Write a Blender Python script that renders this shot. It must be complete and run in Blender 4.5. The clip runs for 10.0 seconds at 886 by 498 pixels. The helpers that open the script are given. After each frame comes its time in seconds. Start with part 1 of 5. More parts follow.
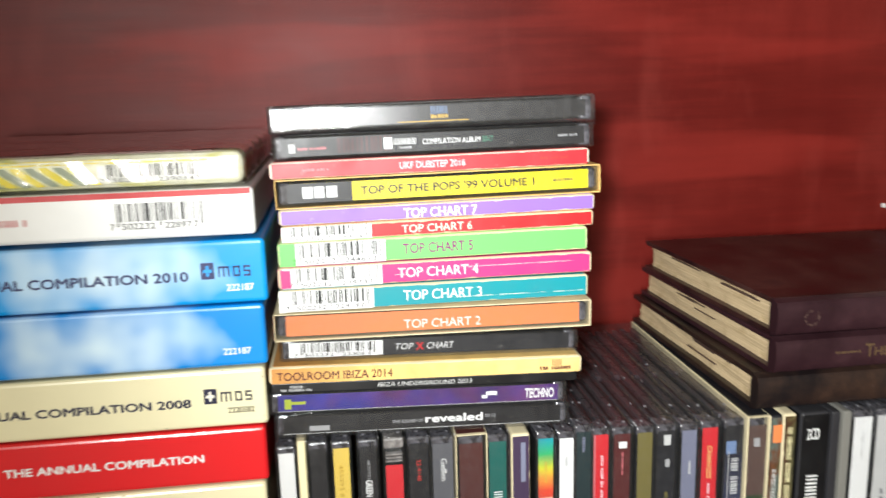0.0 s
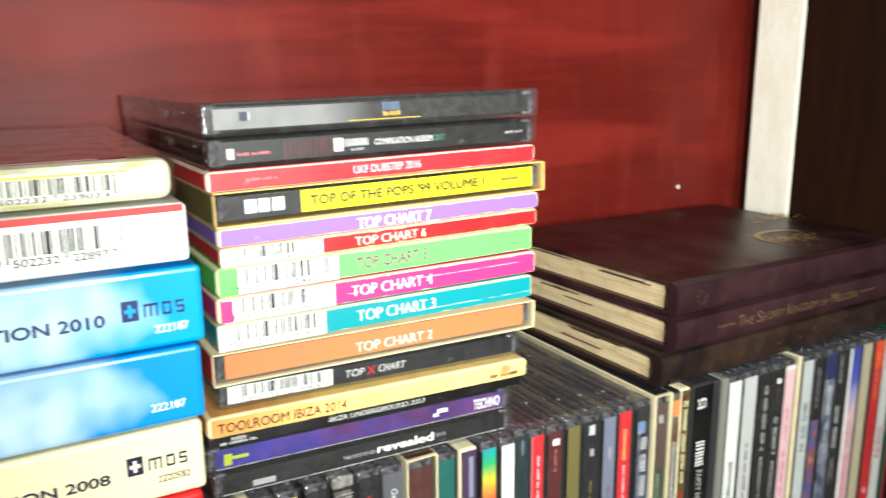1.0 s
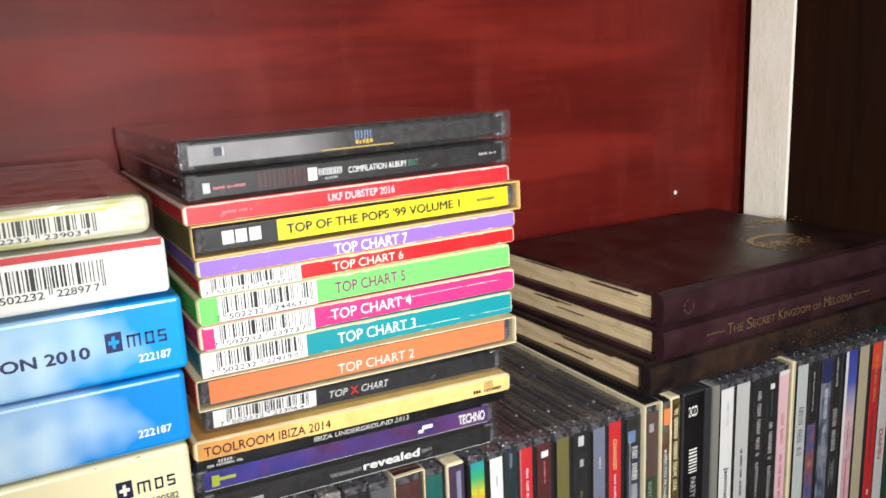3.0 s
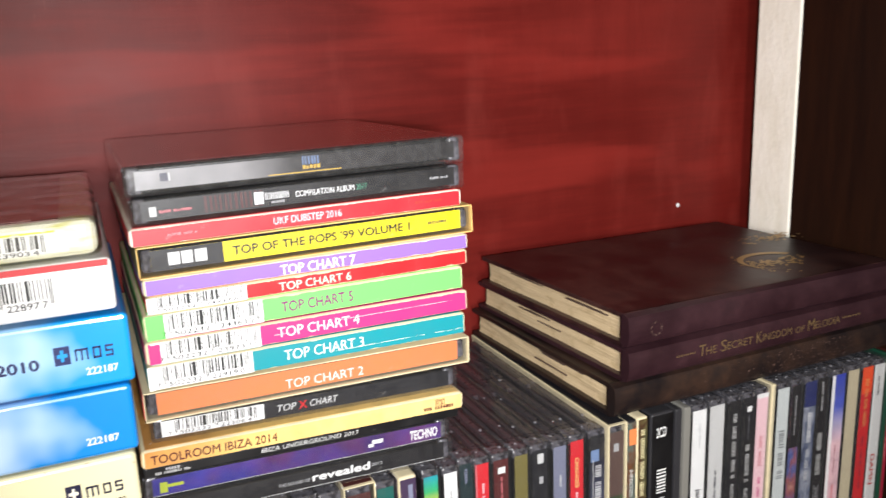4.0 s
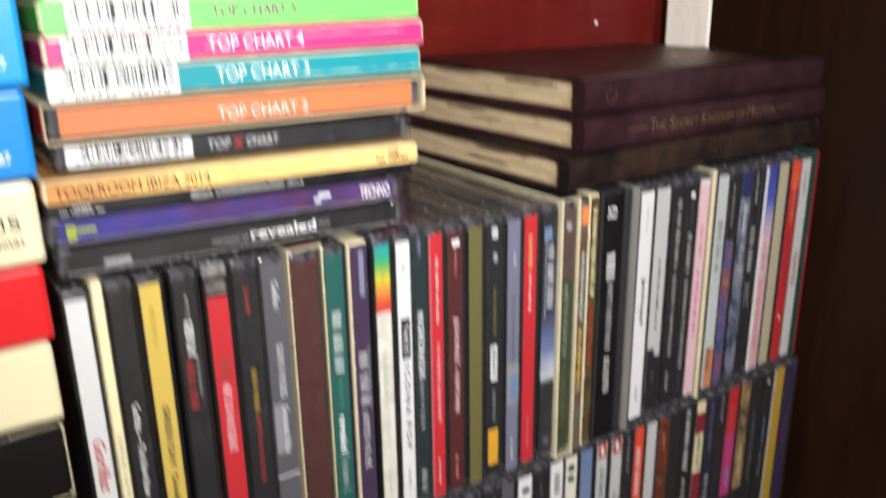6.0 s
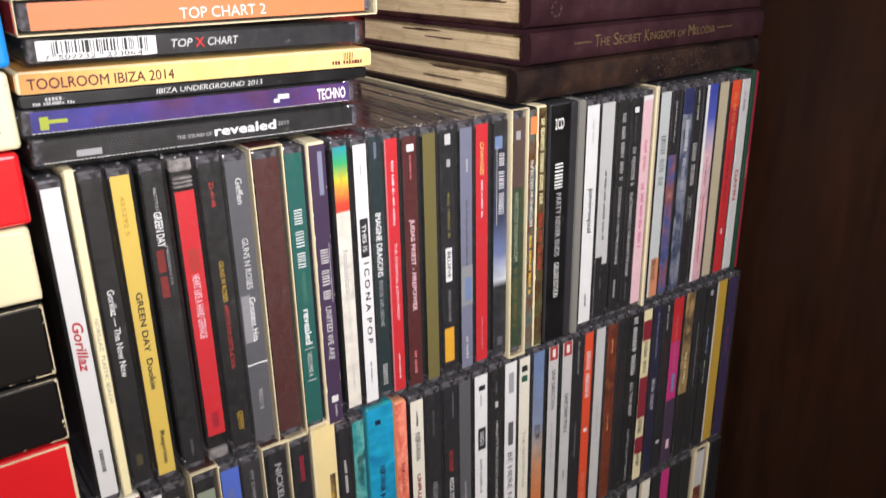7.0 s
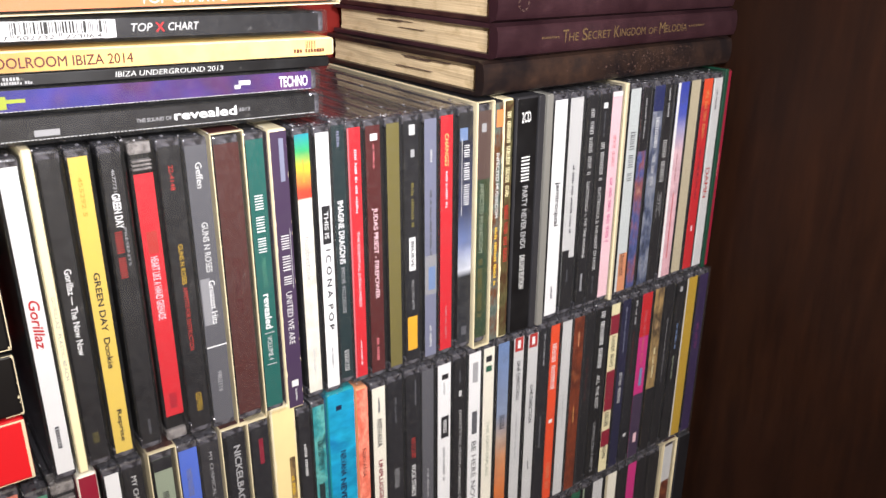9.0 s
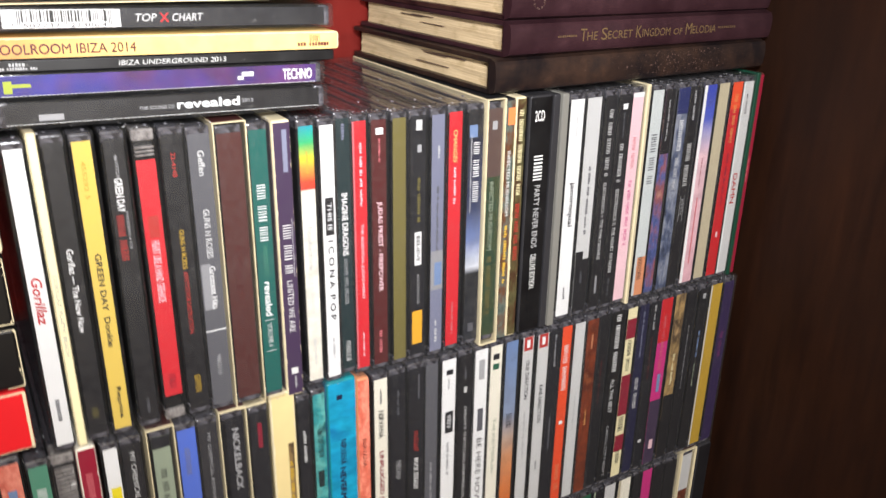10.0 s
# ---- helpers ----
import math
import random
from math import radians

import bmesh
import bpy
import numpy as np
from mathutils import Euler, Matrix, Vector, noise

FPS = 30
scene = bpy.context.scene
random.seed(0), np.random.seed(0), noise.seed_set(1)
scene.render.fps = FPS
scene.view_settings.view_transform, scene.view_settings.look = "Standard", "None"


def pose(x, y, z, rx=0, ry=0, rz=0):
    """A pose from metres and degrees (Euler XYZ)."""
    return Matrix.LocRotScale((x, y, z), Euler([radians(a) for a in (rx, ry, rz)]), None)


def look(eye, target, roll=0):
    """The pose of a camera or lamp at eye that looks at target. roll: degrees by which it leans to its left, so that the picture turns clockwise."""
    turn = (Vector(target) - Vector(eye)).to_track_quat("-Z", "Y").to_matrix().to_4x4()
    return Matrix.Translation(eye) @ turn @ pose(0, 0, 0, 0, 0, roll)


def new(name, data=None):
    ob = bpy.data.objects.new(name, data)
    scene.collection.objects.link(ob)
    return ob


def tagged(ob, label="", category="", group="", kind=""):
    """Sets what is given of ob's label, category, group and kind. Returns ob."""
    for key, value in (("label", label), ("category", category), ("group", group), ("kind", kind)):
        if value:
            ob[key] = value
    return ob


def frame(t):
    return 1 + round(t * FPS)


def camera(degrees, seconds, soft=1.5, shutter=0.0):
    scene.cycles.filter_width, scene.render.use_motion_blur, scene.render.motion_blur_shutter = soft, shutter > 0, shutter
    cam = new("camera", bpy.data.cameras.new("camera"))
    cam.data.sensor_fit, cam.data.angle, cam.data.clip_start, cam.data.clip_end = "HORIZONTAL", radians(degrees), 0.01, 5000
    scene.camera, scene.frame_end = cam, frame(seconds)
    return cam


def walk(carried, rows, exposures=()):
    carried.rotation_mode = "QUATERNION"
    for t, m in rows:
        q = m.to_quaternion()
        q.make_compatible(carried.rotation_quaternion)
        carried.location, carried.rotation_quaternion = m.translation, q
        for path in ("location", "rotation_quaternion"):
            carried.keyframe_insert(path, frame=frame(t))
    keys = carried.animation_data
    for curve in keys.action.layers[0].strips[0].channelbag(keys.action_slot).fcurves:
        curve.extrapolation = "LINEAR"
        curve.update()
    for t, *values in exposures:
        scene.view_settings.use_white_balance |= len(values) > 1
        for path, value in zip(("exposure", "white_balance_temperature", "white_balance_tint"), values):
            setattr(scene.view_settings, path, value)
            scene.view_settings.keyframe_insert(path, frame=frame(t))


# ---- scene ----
cam = camera(56.692, 10.0, soft=1.5, shutter=0.8)
PATH = [
    (0, (-0.01100, -0.30928, 0.52091), (0.04788, 0.17641, 0.41780), -1.602),
    (0.3, (-0.03150, -0.29350, 0.52130), (0.07110, 0.18200, 0.41270), -1.550),
    (0.5, (-0.05791, -0.26989, 0.52354), (0.09209, 0.19420, 0.41345), -1.245),
    (1, (-0.09694, -0.25027, 0.52516), (0.14489, 0.17189, 0.40986), -0.530),
    (1.2, (-0.09700, -0.25040, 0.52450), (0.15080, 0.16800, 0.40880), -0.500),
    (1.5, (-0.09722, -0.25060, 0.52337), (0.16653, 0.15760, 0.40588), -0.445),
    (2, (-0.08995, -0.25246, 0.51894), (0.16924, 0.15886, 0.40219), -1.693),
    (2.2, (-0.09258, -0.25134, 0.52017), (0.16122, 0.16375, 0.40492), -2.362),
    (3.3, (-0.07303, -0.27335, 0.53859), (0.14535, 0.16153, 0.42376), -2.251),
    (3.5, (-0.06267, -0.27956, 0.54174), (0.14939, 0.15791, 0.42491), -2.026),
    (4, (-0.04832, -0.28676, 0.54511), (0.14589, 0.15852, 0.42677), -2.288),
    (4.5, (-0.04927, -0.28112, 0.53972), (0.13513, 0.16681, 0.41577), -2.400),
    (5, (-0.06360, -0.26808, 0.53015), (0.15164, 0.16346, 0.39809), -1.639),
    (5.5, (-0.07550, -0.25444, 0.51036), (0.17616, 0.15429, 0.37031), -1.560),
    (5.7, (-0.07770, -0.25186, 0.49705), (0.17905, 0.15250, 0.35345), -1.600),
    (5.9, (-0.07600, -0.25170, 0.47580), (0.18580, 0.14570, 0.32230), -1.100),
    (6, (-0.07410, -0.25059, 0.46542), (0.19050, 0.14357, 0.30850), -0.905),
    (6.2, (-0.07407, -0.25437, 0.45806), (0.19567, 0.13159, 0.28992), -0.198),
    (7.3, (-0.08753, -0.28014, 0.44754), (0.18666, 0.09515, 0.26320), -1.044),
    (7.5, (-0.08665, -0.27690, 0.44687), (0.18588, 0.09652, 0.25640), -0.049),
    (8, (-0.08137, -0.28498, 0.44886), (0.17890, 0.09308, 0.25054), 1.250),
    (8.5, (-0.07951, -0.29252, 0.44960), (0.18248, 0.08814, 0.25866), 0.825),
    (9, (-0.07533, -0.29081, 0.44903), (0.19893, 0.08538, 0.26664), 0.279),
    (9.5, (-0.07522, -0.28680, 0.44703), (0.19549, 0.09272, 0.26625), 0.004),
    (10, (-0.05452, -0.30540, 0.45043), (0.18830, 0.09006, 0.26431), 1.042),
]
EXPOSURES = [(0, 0.42, 6500, 6), (0.5, 0.5, 6500, 0), (1.0, 0.8, 6500, 0), (2.2, 1.22, 6500, 0), (3.3, 0.08, 6500, 10), (3.6, 0.12, 6500, 10), (4.0, 0.48, 6500, 11), (4.5, 0.58, 6500, 9),
             (5.0, 0.12, 6500, 11), (5.3, 0.15, 6500, 13), (5.5, 0.33, 6500, 11), (6.2, 0.38, 6500, 12), (7.3, 0.58, 6500, 16), (8.5, 0.78, 6500, 15), (9.2, 0.97, 6500, 14), (9.6, 0.95, 6500, 13), (10, 0.88, 6500, 12)]
TORCH, FILL = 8.0, 34.0
walk(cam, [(t, look(eye, target, roll)) for t, eye, target, roll in PATH], EXPOSURES)

# ---- world and light ----
world = bpy.data.worlds.new("world")
scene.world = world
world.use_nodes = True
world.node_tree.nodes["Background"].inputs[0].default_value = (0.75, 0.82, 1.0, 1)
world.node_tree.nodes["Background"].inputs[1].default_value = 0.03


def lamp(name, place, watts, radius, colour):
    data = bpy.data.lights.new(name, "POINT")
    data.energy, data.shadow_soft_size, data.color = watts, radius, colour
    ob = new(name, data)
    ob.location = place
    return ob


# the torch of the phone, just behind the lens: a soft-edged beam
torch = new("torch", bpy.data.lights.new("torch", "SPOT"))
torch.data.energy, torch.data.shadow_soft_size, torch.data.color = TORCH, 0.012, (0.96, 0.98, 1.0)
torch.data.spot_size, torch.data.spot_blend = radians(106), 1.0
torch.matrix_world = look((-0.040, -0.330, 0.540), (0.20, 0.02, 0.45))
# an added, unseen fill lamp behind the camera, which evens out the torch's light
lamp("room_light", (-0.35, -1.35, 0.55), FILL, 0.12, (1.0, 0.97, 0.94))


# ---- materials ----
def srgb(text):
    out = []
    for k in (0, 2, 4):
        v = int(text[k:k + 2], 16) / 255
        out.append(v / 12.92 if v <= 0.04045 else ((v + 0.055) / 1.055) ** 2.4)
    return (*out, 1)


class Nodes:
    """A small builder for a material's node tree."""

    def __init__(self, name):
        self.mat = bpy.data.materials.new(name)
        self.mat.use_nodes = True
        self.tree = self.mat.node_tree
        self.bsdf = self.tree.nodes["Principled BSDF"]

    def add(self, kind, **sets):
        n = self.tree.nodes.new(kind)
        for key, v in sets.items():
            n.inputs[key.replace("_", " ")].default_value = v
        return n

    def link(self, a, b):
        self.tree.links.new(a, b)

    def coords(self, scale=(1, 1, 1)):
        c, m = self.add("ShaderNodeTexCoord"), self.add("ShaderNodeMapping")
        m.inputs["Scale"].default_value = scale
        self.link(c.outputs["Object"], m.inputs["Vector"])
        return m.outputs["Vector"]

    def noise(self, vec, scale, detail=4.0, rough=0.55):
        n = self.add("ShaderNodeTexNoise", Scale=scale, Detail=detail, Roughness=rough)
        self.link(vec, n.inputs["Vector"])
        return n.outputs["Fac"]

    def ramp(self, fac, *stops):
        r = self.add("ShaderNodeValToRGB")
        els = r.color_ramp.elements
        while len(els) < len(stops):
            els.new(0.5)
        for e, (p, c) in zip(els, stops):
            e.position, e.color = p, c
        self.link(fac, r.inputs["Fac"])
        return r.outputs["Color"]

    def mix(self, fac, a, b, kind="MIX"):
        m = self.tree.nodes.new("ShaderNodeMix")
        m.data_type, m.blend_type = "RGBA", kind
        for value, slot in ((fac, m.inputs[0]), (a, m.inputs[6]), (b, m.inputs[7])):
            if isinstance(value, (int, float, tuple)):
                slot.default_value = value
            else:
                self.link(value, slot)
        return m.outputs[2]

    def bump(self, height, strength, distance):
        b = self.add("ShaderNodeBump", Strength=strength, Distance=distance)
        self.link(height, b.inputs["Height"])
        self.link(b.outputs["Normal"], self.bsdf.inputs["Normal"])

    def done(self, colour, rough=0.5, metal=0.0, coat=0.0, spec=0.5):
        for value, slot in ((colour, "Base Color"), (rough, "Roughness")):
            if isinstance(value, (int, float, tuple)):
                self.bsdf.inputs[slot].default_value = value
            else:
                self.link(value, self.bsdf.inputs[slot])
        self.bsdf.inputs["Metallic"].default_value = metal
        self.bsdf.inputs["Coat Weight"].default_value = coat
        self.bsdf.inputs["Coat Roughness"].default_value = 0.12
        self.bsdf.inputs["Specular IOR Level"].default_value = spec
        return self.mat


def grey(v):
    return (v, v, v, 1)


def printed(name, hexa, rough=0.42, coat=0.0, dirt=0.16):
    """Printed paper or card: the ink's colour, uneven at two scales, with fine specks of wear."""
    n = Nodes(name)
    c = srgb(hexa)
    vec = n.coords()
    big = n.noise(vec, 55, 5)
    fine = n.noise(vec, 900, 3)
    dull = tuple(0.72 * v + 0.012 for v in c[:3]) + (1,)
    col = n.mix(n.ramp(big, (0.35, grey(0)), (0.7, grey(dirt * 2.2))), c, dull)
    speck = n.ramp(n.noise(vec, 420, 6, 0.7), (0.71, grey(0)), (0.78, grey(0.35)))
    col = n.mix(speck, col, (0.55, 0.52, 0.47, 1))
    rub = n.ramp(n.noise(n.coords((1, 1, 1)), 130, 8, 0.8), (0.62, grey(0)), (0.72, grey(0.22)))
    col = n.mix(rub, col, (0.62, 0.6, 0.56, 1))
    n.bump(fine, 0.12, 0.0002)
    rgh = n.ramp(big, (0.3, grey(max(0.05, rough - 0.08))), (0.75, grey(rough + 0.12)))
    return n.done(col, rgh, 0, coat)


def art(name, scale, stretch, *hexes):
    """A printed picture too small to make out: soft patches of its colours."""
    n = Nodes(name)
    vec = n.coords(stretch)
    fac = n.noise(vec, scale, 4, 0.6)
    k = len(hexes)
    stops = [(0.3 + 0.4 * i / (k - 1), srgb(h)) for i, h in enumerate(hexes)]
    col = n.ramp(fac, *stops)
    col = n.mix(0.25, col, n.ramp(n.noise(vec, scale * 5, 3), (0.35, grey(0.0)), (0.7, grey(0.9))), "OVERLAY")
    return n.done(col, 0.4)


def fade(name, *stops):
    """A print that changes colour down a standing spine; stops: way down from 0 to 1, colour."""
    n = Nodes(name)
    c, sep = n.add("ShaderNodeTexCoord"), n.add("ShaderNodeSeparateXYZ")
    n.link(c.outputs["Object"], sep.inputs[0])
    m = n.add("ShaderNodeMapRange")
    for k, v in ((1, 0.1212), (2, 0.0038), (3, 0.0), (4, 1.0)):
        m.inputs[k].default_value = v
    n.link(sep.outputs[2], m.inputs[0])
    col = n.ramp(m.outputs[0], *((p, srgb(h)) for p, h in stops))
    col = n.mix(n.ramp(n.noise(n.coords(), 150, 5), (0.4, grey(0)), (0.7, grey(0.3))), col, grey(0.08))
    return n.done(col, 0.42)


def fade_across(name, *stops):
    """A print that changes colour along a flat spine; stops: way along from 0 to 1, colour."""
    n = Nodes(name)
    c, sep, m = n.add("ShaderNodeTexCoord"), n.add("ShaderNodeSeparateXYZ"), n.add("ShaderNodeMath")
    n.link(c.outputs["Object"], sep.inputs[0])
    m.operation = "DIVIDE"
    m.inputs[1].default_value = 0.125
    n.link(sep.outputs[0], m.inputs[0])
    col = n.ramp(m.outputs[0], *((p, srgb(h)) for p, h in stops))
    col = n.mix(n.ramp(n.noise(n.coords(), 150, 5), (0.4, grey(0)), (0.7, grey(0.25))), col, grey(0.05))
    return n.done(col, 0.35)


def clear_plastic(name, tint, gloss=1.0, rough=0.06, wavy=0.16, haze=0.012):
    """Clear polystyrene: lets light straight through and shines at its faces."""
    n = Nodes(name)
    n.tree.nodes.remove(n.bsdf)
    out = n.tree.nodes["Material Output"]
    seen = n.add("ShaderNodeBsdfTransparent", Color=tint)
    shine = n.add("ShaderNodeBsdfGlossy", Roughness=rough, Color=grey(0.95))
    vec = n.coords()
    b = n.add("ShaderNodeBump", Strength=wavy, Distance=0.0009)
    n.link(n.noise(vec, 190, 6, 0.66), b.inputs["Height"])
    n.link(b.outputs["Normal"], shine.inputs["Normal"])
    f = n.add("ShaderNodeLayerWeight", Blend=0.5)
    p5, m = n.add("ShaderNodeMath"), n.add("ShaderNodeMath")
    p5.operation, m.operation = "POWER", "MULTIPLY_ADD"
    p5.inputs[1].default_value = 5.0
    m.inputs[1].default_value, m.inputs[2].default_value = 0.9 * gloss, 0.045 * gloss
    n.link(f.outputs["Facing"], p5.inputs[0])
    n.link(p5.outputs[0], m.inputs[0])
    mix = n.add("ShaderNodeMixShader")
    n.link(m.outputs[0], mix.inputs[0])
    n.link(seen.outputs[0], mix.inputs[1])
    n.link(shine.outputs[0], mix.inputs[2])
    # a little dust and many hairline scratches catch the light
    dust = n.add("ShaderNodeBsdfDiffuse", Color=grey(0.7))
    scr = n.ramp(n.noise(n.coords((1, 1, 1)), 330, 6, 0.8), (0.45, grey(0.3)), (0.72, grey(1.0)))
    amount = n.add("ShaderNodeMath")
    amount.operation = "MULTIPLY"
    amount.inputs[1].default_value = haze
    n.link(scr, amount.inputs[0])
    top = n.add("ShaderNodeMixShader")
    n.link(amount.outputs[0], top.inputs[0])
    n.link(mix.outputs[0], top.inputs[1])
    n.link(dust.outputs[0], top.inputs[2])
    n.link(top.outputs[0], out.inputs["Surface"])
    return n.mat


def plastic(name, hexa, rough=0.3, spec=0.5, relief=0.2):
    n = Nodes(name)
    c = srgb(hexa)
    vec = n.coords()
    scr = n.noise(n.coords((1, 1, 14)), 160, 4, 0.7)
    col = n.mix(n.ramp(n.noise(vec, 120, 4), (0.35, grey(0)), (0.75, grey(0.5))), c, tuple(v * 0.6 + 0.01 for v in c[:3]) + (1,))
    n.bump(n.noise(vec, 420, 3), relief, 0.0006)
    return n.done(col, n.ramp(scr, (0.35, grey(rough)), (0.75, grey(rough + 0.25))), 0, 0, spec)


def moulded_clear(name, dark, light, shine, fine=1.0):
    """Moulded clear plastic over a black tray: mostly dark, pale highlights painted in as blotches."""
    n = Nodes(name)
    blotch = n.noise(n.coords((1, 1, 1)), 230 * fine, 3, 0.5)
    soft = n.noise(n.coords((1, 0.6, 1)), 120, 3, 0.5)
    col = n.ramp(blotch, (0.38, srgb(dark)), (0.54, srgb(light)), (0.60, srgb(dark)), (0.68, srgb(shine)))
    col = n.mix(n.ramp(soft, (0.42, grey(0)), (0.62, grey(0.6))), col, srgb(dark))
    n.bump(blotch, 0.35, 0.0006)
    return n.done(col, 0.18, 0, 0, 0.7)


def red_panel():
    """Plywood brushed with dark red stain: cloudy, streaked along the grain, scuffed."""
    n = Nodes("red_stained_plywood")
    vec = n.coords()
    cloud = n.noise(n.coords((0.7, 1, 1.6)), 8, 5, 0.6)
    streak = n.noise(n.coords((1.6, 1, 26)), 10, 6, 0.65)
    fibre = n.noise(n.coords((60, 1, 7)), 22, 4, 0.7)
    brushed = n.noise(n.coords((9, 1, 1.1)), 10, 5, 0.6)
    col = n.ramp(cloud, (0.3, srgb("4f1310")), (0.5, srgb("621914")), (0.72, srgb("76231d")))
    col = n.mix(n.ramp(streak, (0.42, grey(0)), (0.72, grey(0.26))), col, srgb("8a2822"))
    col = n.mix(n.ramp(brushed, (0.4, grey(0)), (0.75, grey(0.45))), col, srgb("5c120f"))
    col = n.mix(n.ramp(fibre, (0.4, grey(0.0)), (0.75, grey(0.2))), col, srgb("500e0d"))
    # broad brighter red bands: the wall's horizontal glare put into the stain's colour
    glare_band = n.noise(n.coords((1.1, 1, 7.5)), 4.2, 3, 0.5)
    col = n.mix(n.ramp(glare_band, (0.52, grey(0)), (0.61, grey(0.34)), (0.74, grey(0.45))), col, srgb("922c25"))
    col = n.mix(n.ramp(n.noise(n.coords((0.8, 1, 2.2)), 5.5, 3, 0.5), (0.46, grey(0)), (0.66, grey(0.5))), col, srgb("571310"))
    wiped = n.noise(n.coords((5, 1, 1.5)), 9, 4, 0.55)
    col = n.mix(n.ramp(wiped, (0.56, grey(0)), (0.74, grey(0.2))), col, srgb("8c3a33"))
    scuff = n.ramp(n.noise(n.coords((30, 1, 5)), 11, 6, 0.75), (0.66, grey(0)), (0.8, grey(0.3)))
    col = n.mix(scuff, col, srgb("b0584a"))
    n.bump(n.mix(0.2, streak, fibre), 0.10, 0.0012)
    return n.done(col, n.ramp(cloud, (0.3, grey(0.38)), (0.7, grey(0.50))), 0, 0, 0.17)


def wood(name, dark, light, rough=0.4, stretch=(30, 30, 2.2), spec=0.5):
    n = Nodes(name)
    vec = n.coords(stretch)
    grain = n.noise(vec, 6, 7, 0.65)
    cloud = n.noise(n.coords(), 7, 4)
    col = n.ramp(grain, (0.3, srgb(dark)), (0.7, srgb(light)))
    col = n.mix(n.ramp(cloud, (0.35, grey(0)), (0.7, grey(0.45))), col, srgb(dark))
    n.bump(grain, 0.2, 0.0008)
    return n.done(col, n.ramp(cloud, (0.3, grey(rough)), (0.7, grey(rough + 0.2))), 0, 0, spec)


def leather(name, base, patch, gold=None):
    """Book cloth printed like old leather: dark, mottled, faintly pebbled."""
    n = Nodes(name)
    vec = n.coords()
    a = n.noise(vec, 26, 6, 0.65)
    b = n.noise(n.coords((1.7, 1, 1)), 85, 5, 0.7)
    col = n.ramp(a, (0.42, srgb(base)), (0.62, srgb(patch)), (0.78, srgb(base)))
    col = n.mix(n.ramp(b, (0.4, grey(0)), (0.7, grey(0.6))), col, srgb(base))
    n.bump(b, 0.25, 0.0005)
    return n.done(col, n.ramp(a, (0.35, grey(0.34)), (0.7, grey(0.5))))


def page_edge():
    n = Nodes("page_edges")
    vec = n.coords((1, 1, 140))
    lines = n.noise(vec, 14, 5, 0.7)
    stain = n.noise(n.coords((4, 12, 20)), 8, 5, 0.65)
    col = n.ramp(lines, (0.3, srgb("a98f6b")), (0.6, srgb("d2bb95")))
    col = n.mix(n.ramp(stain, (0.55, grey(0)), (0.75, grey(0.65))), col, srgb("8f774c"))
    n.bump(lines, 0.5, 0.0006)
    return n.done(col, 0.8)


def white_paint():
    n = Nodes("old_white_paint")
    vec = n.coords((3, 3, 1))
    a, b = n.noise(vec, 30, 6, 0.7), n.noise(n.coords(), 260, 4, 0.6)
    col = n.ramp(a, (0.3, srgb("efe9d8")), (0.6, srgb("fcf7ea")))
    chip = n.ramp(n.noise(n.coords((3, 3, 1)), 75, 6, 0.75), (0.68, grey(0)), (0.74, grey(0.7)))
    col = n.mix(chip, col, srgb("a89c84"))
    n.bump(n.mix(0.5, a, b), 0.6, 0.0012)
    return n.done(col, 0.55)


def glossy_box(name, hexa, cloud=None):
    """Laminated card of the thick boxes: smooth, softly dented gloss; cloud: the middle of a pale printed cloud."""
    n = Nodes(name)
    c = srgb(hexa)
    vec = n.coords()
    big, fine = n.noise(vec, 30, 4), n.noise(vec, 700, 3)
    col = n.mix(n.ramp(big, (0.35, grey(0)), (0.75, grey(0.35))), c, tuple(0.8 * v + 0.01 for v in c[:3]) + (1,))
    if cloud:
        c, m = n.add("ShaderNodeTexCoord"), n.add("ShaderNodeMapping")
        m.vector_type = "TEXTURE"
        m.inputs["Location"].default_value, m.inputs["Scale"].default_value = (cloud[0], 0, cloud[1]), (0.036, 1.0, 0.017)
        n.link(c.outputs["Object"], m.inputs["Vector"])
        size, add = n.add("ShaderNodeVectorMath"), n.add("ShaderNodeMath")
        size.operation, add.operation = "LENGTH", "MULTIPLY_ADD"
        n.link(m.outputs["Vector"], size.inputs[0])
        n.link(size.outputs["Value"], add.inputs[0])
        add.inputs[1].default_value = 0.4
        n.link(n.noise(vec, 38, 2, 0.5), add.inputs[2])
        col = n.mix(n.ramp(add.outputs[0], (0.55, grey(0.9)), (0.75, grey(0.55)), (1.0, grey(0.0))), col, srgb("dcf0f8"))
    n.bump(n.mix(0.02, big, fine), 0.2, 0.0016)
    return n.done(col, 0.3, 0, 0.7)


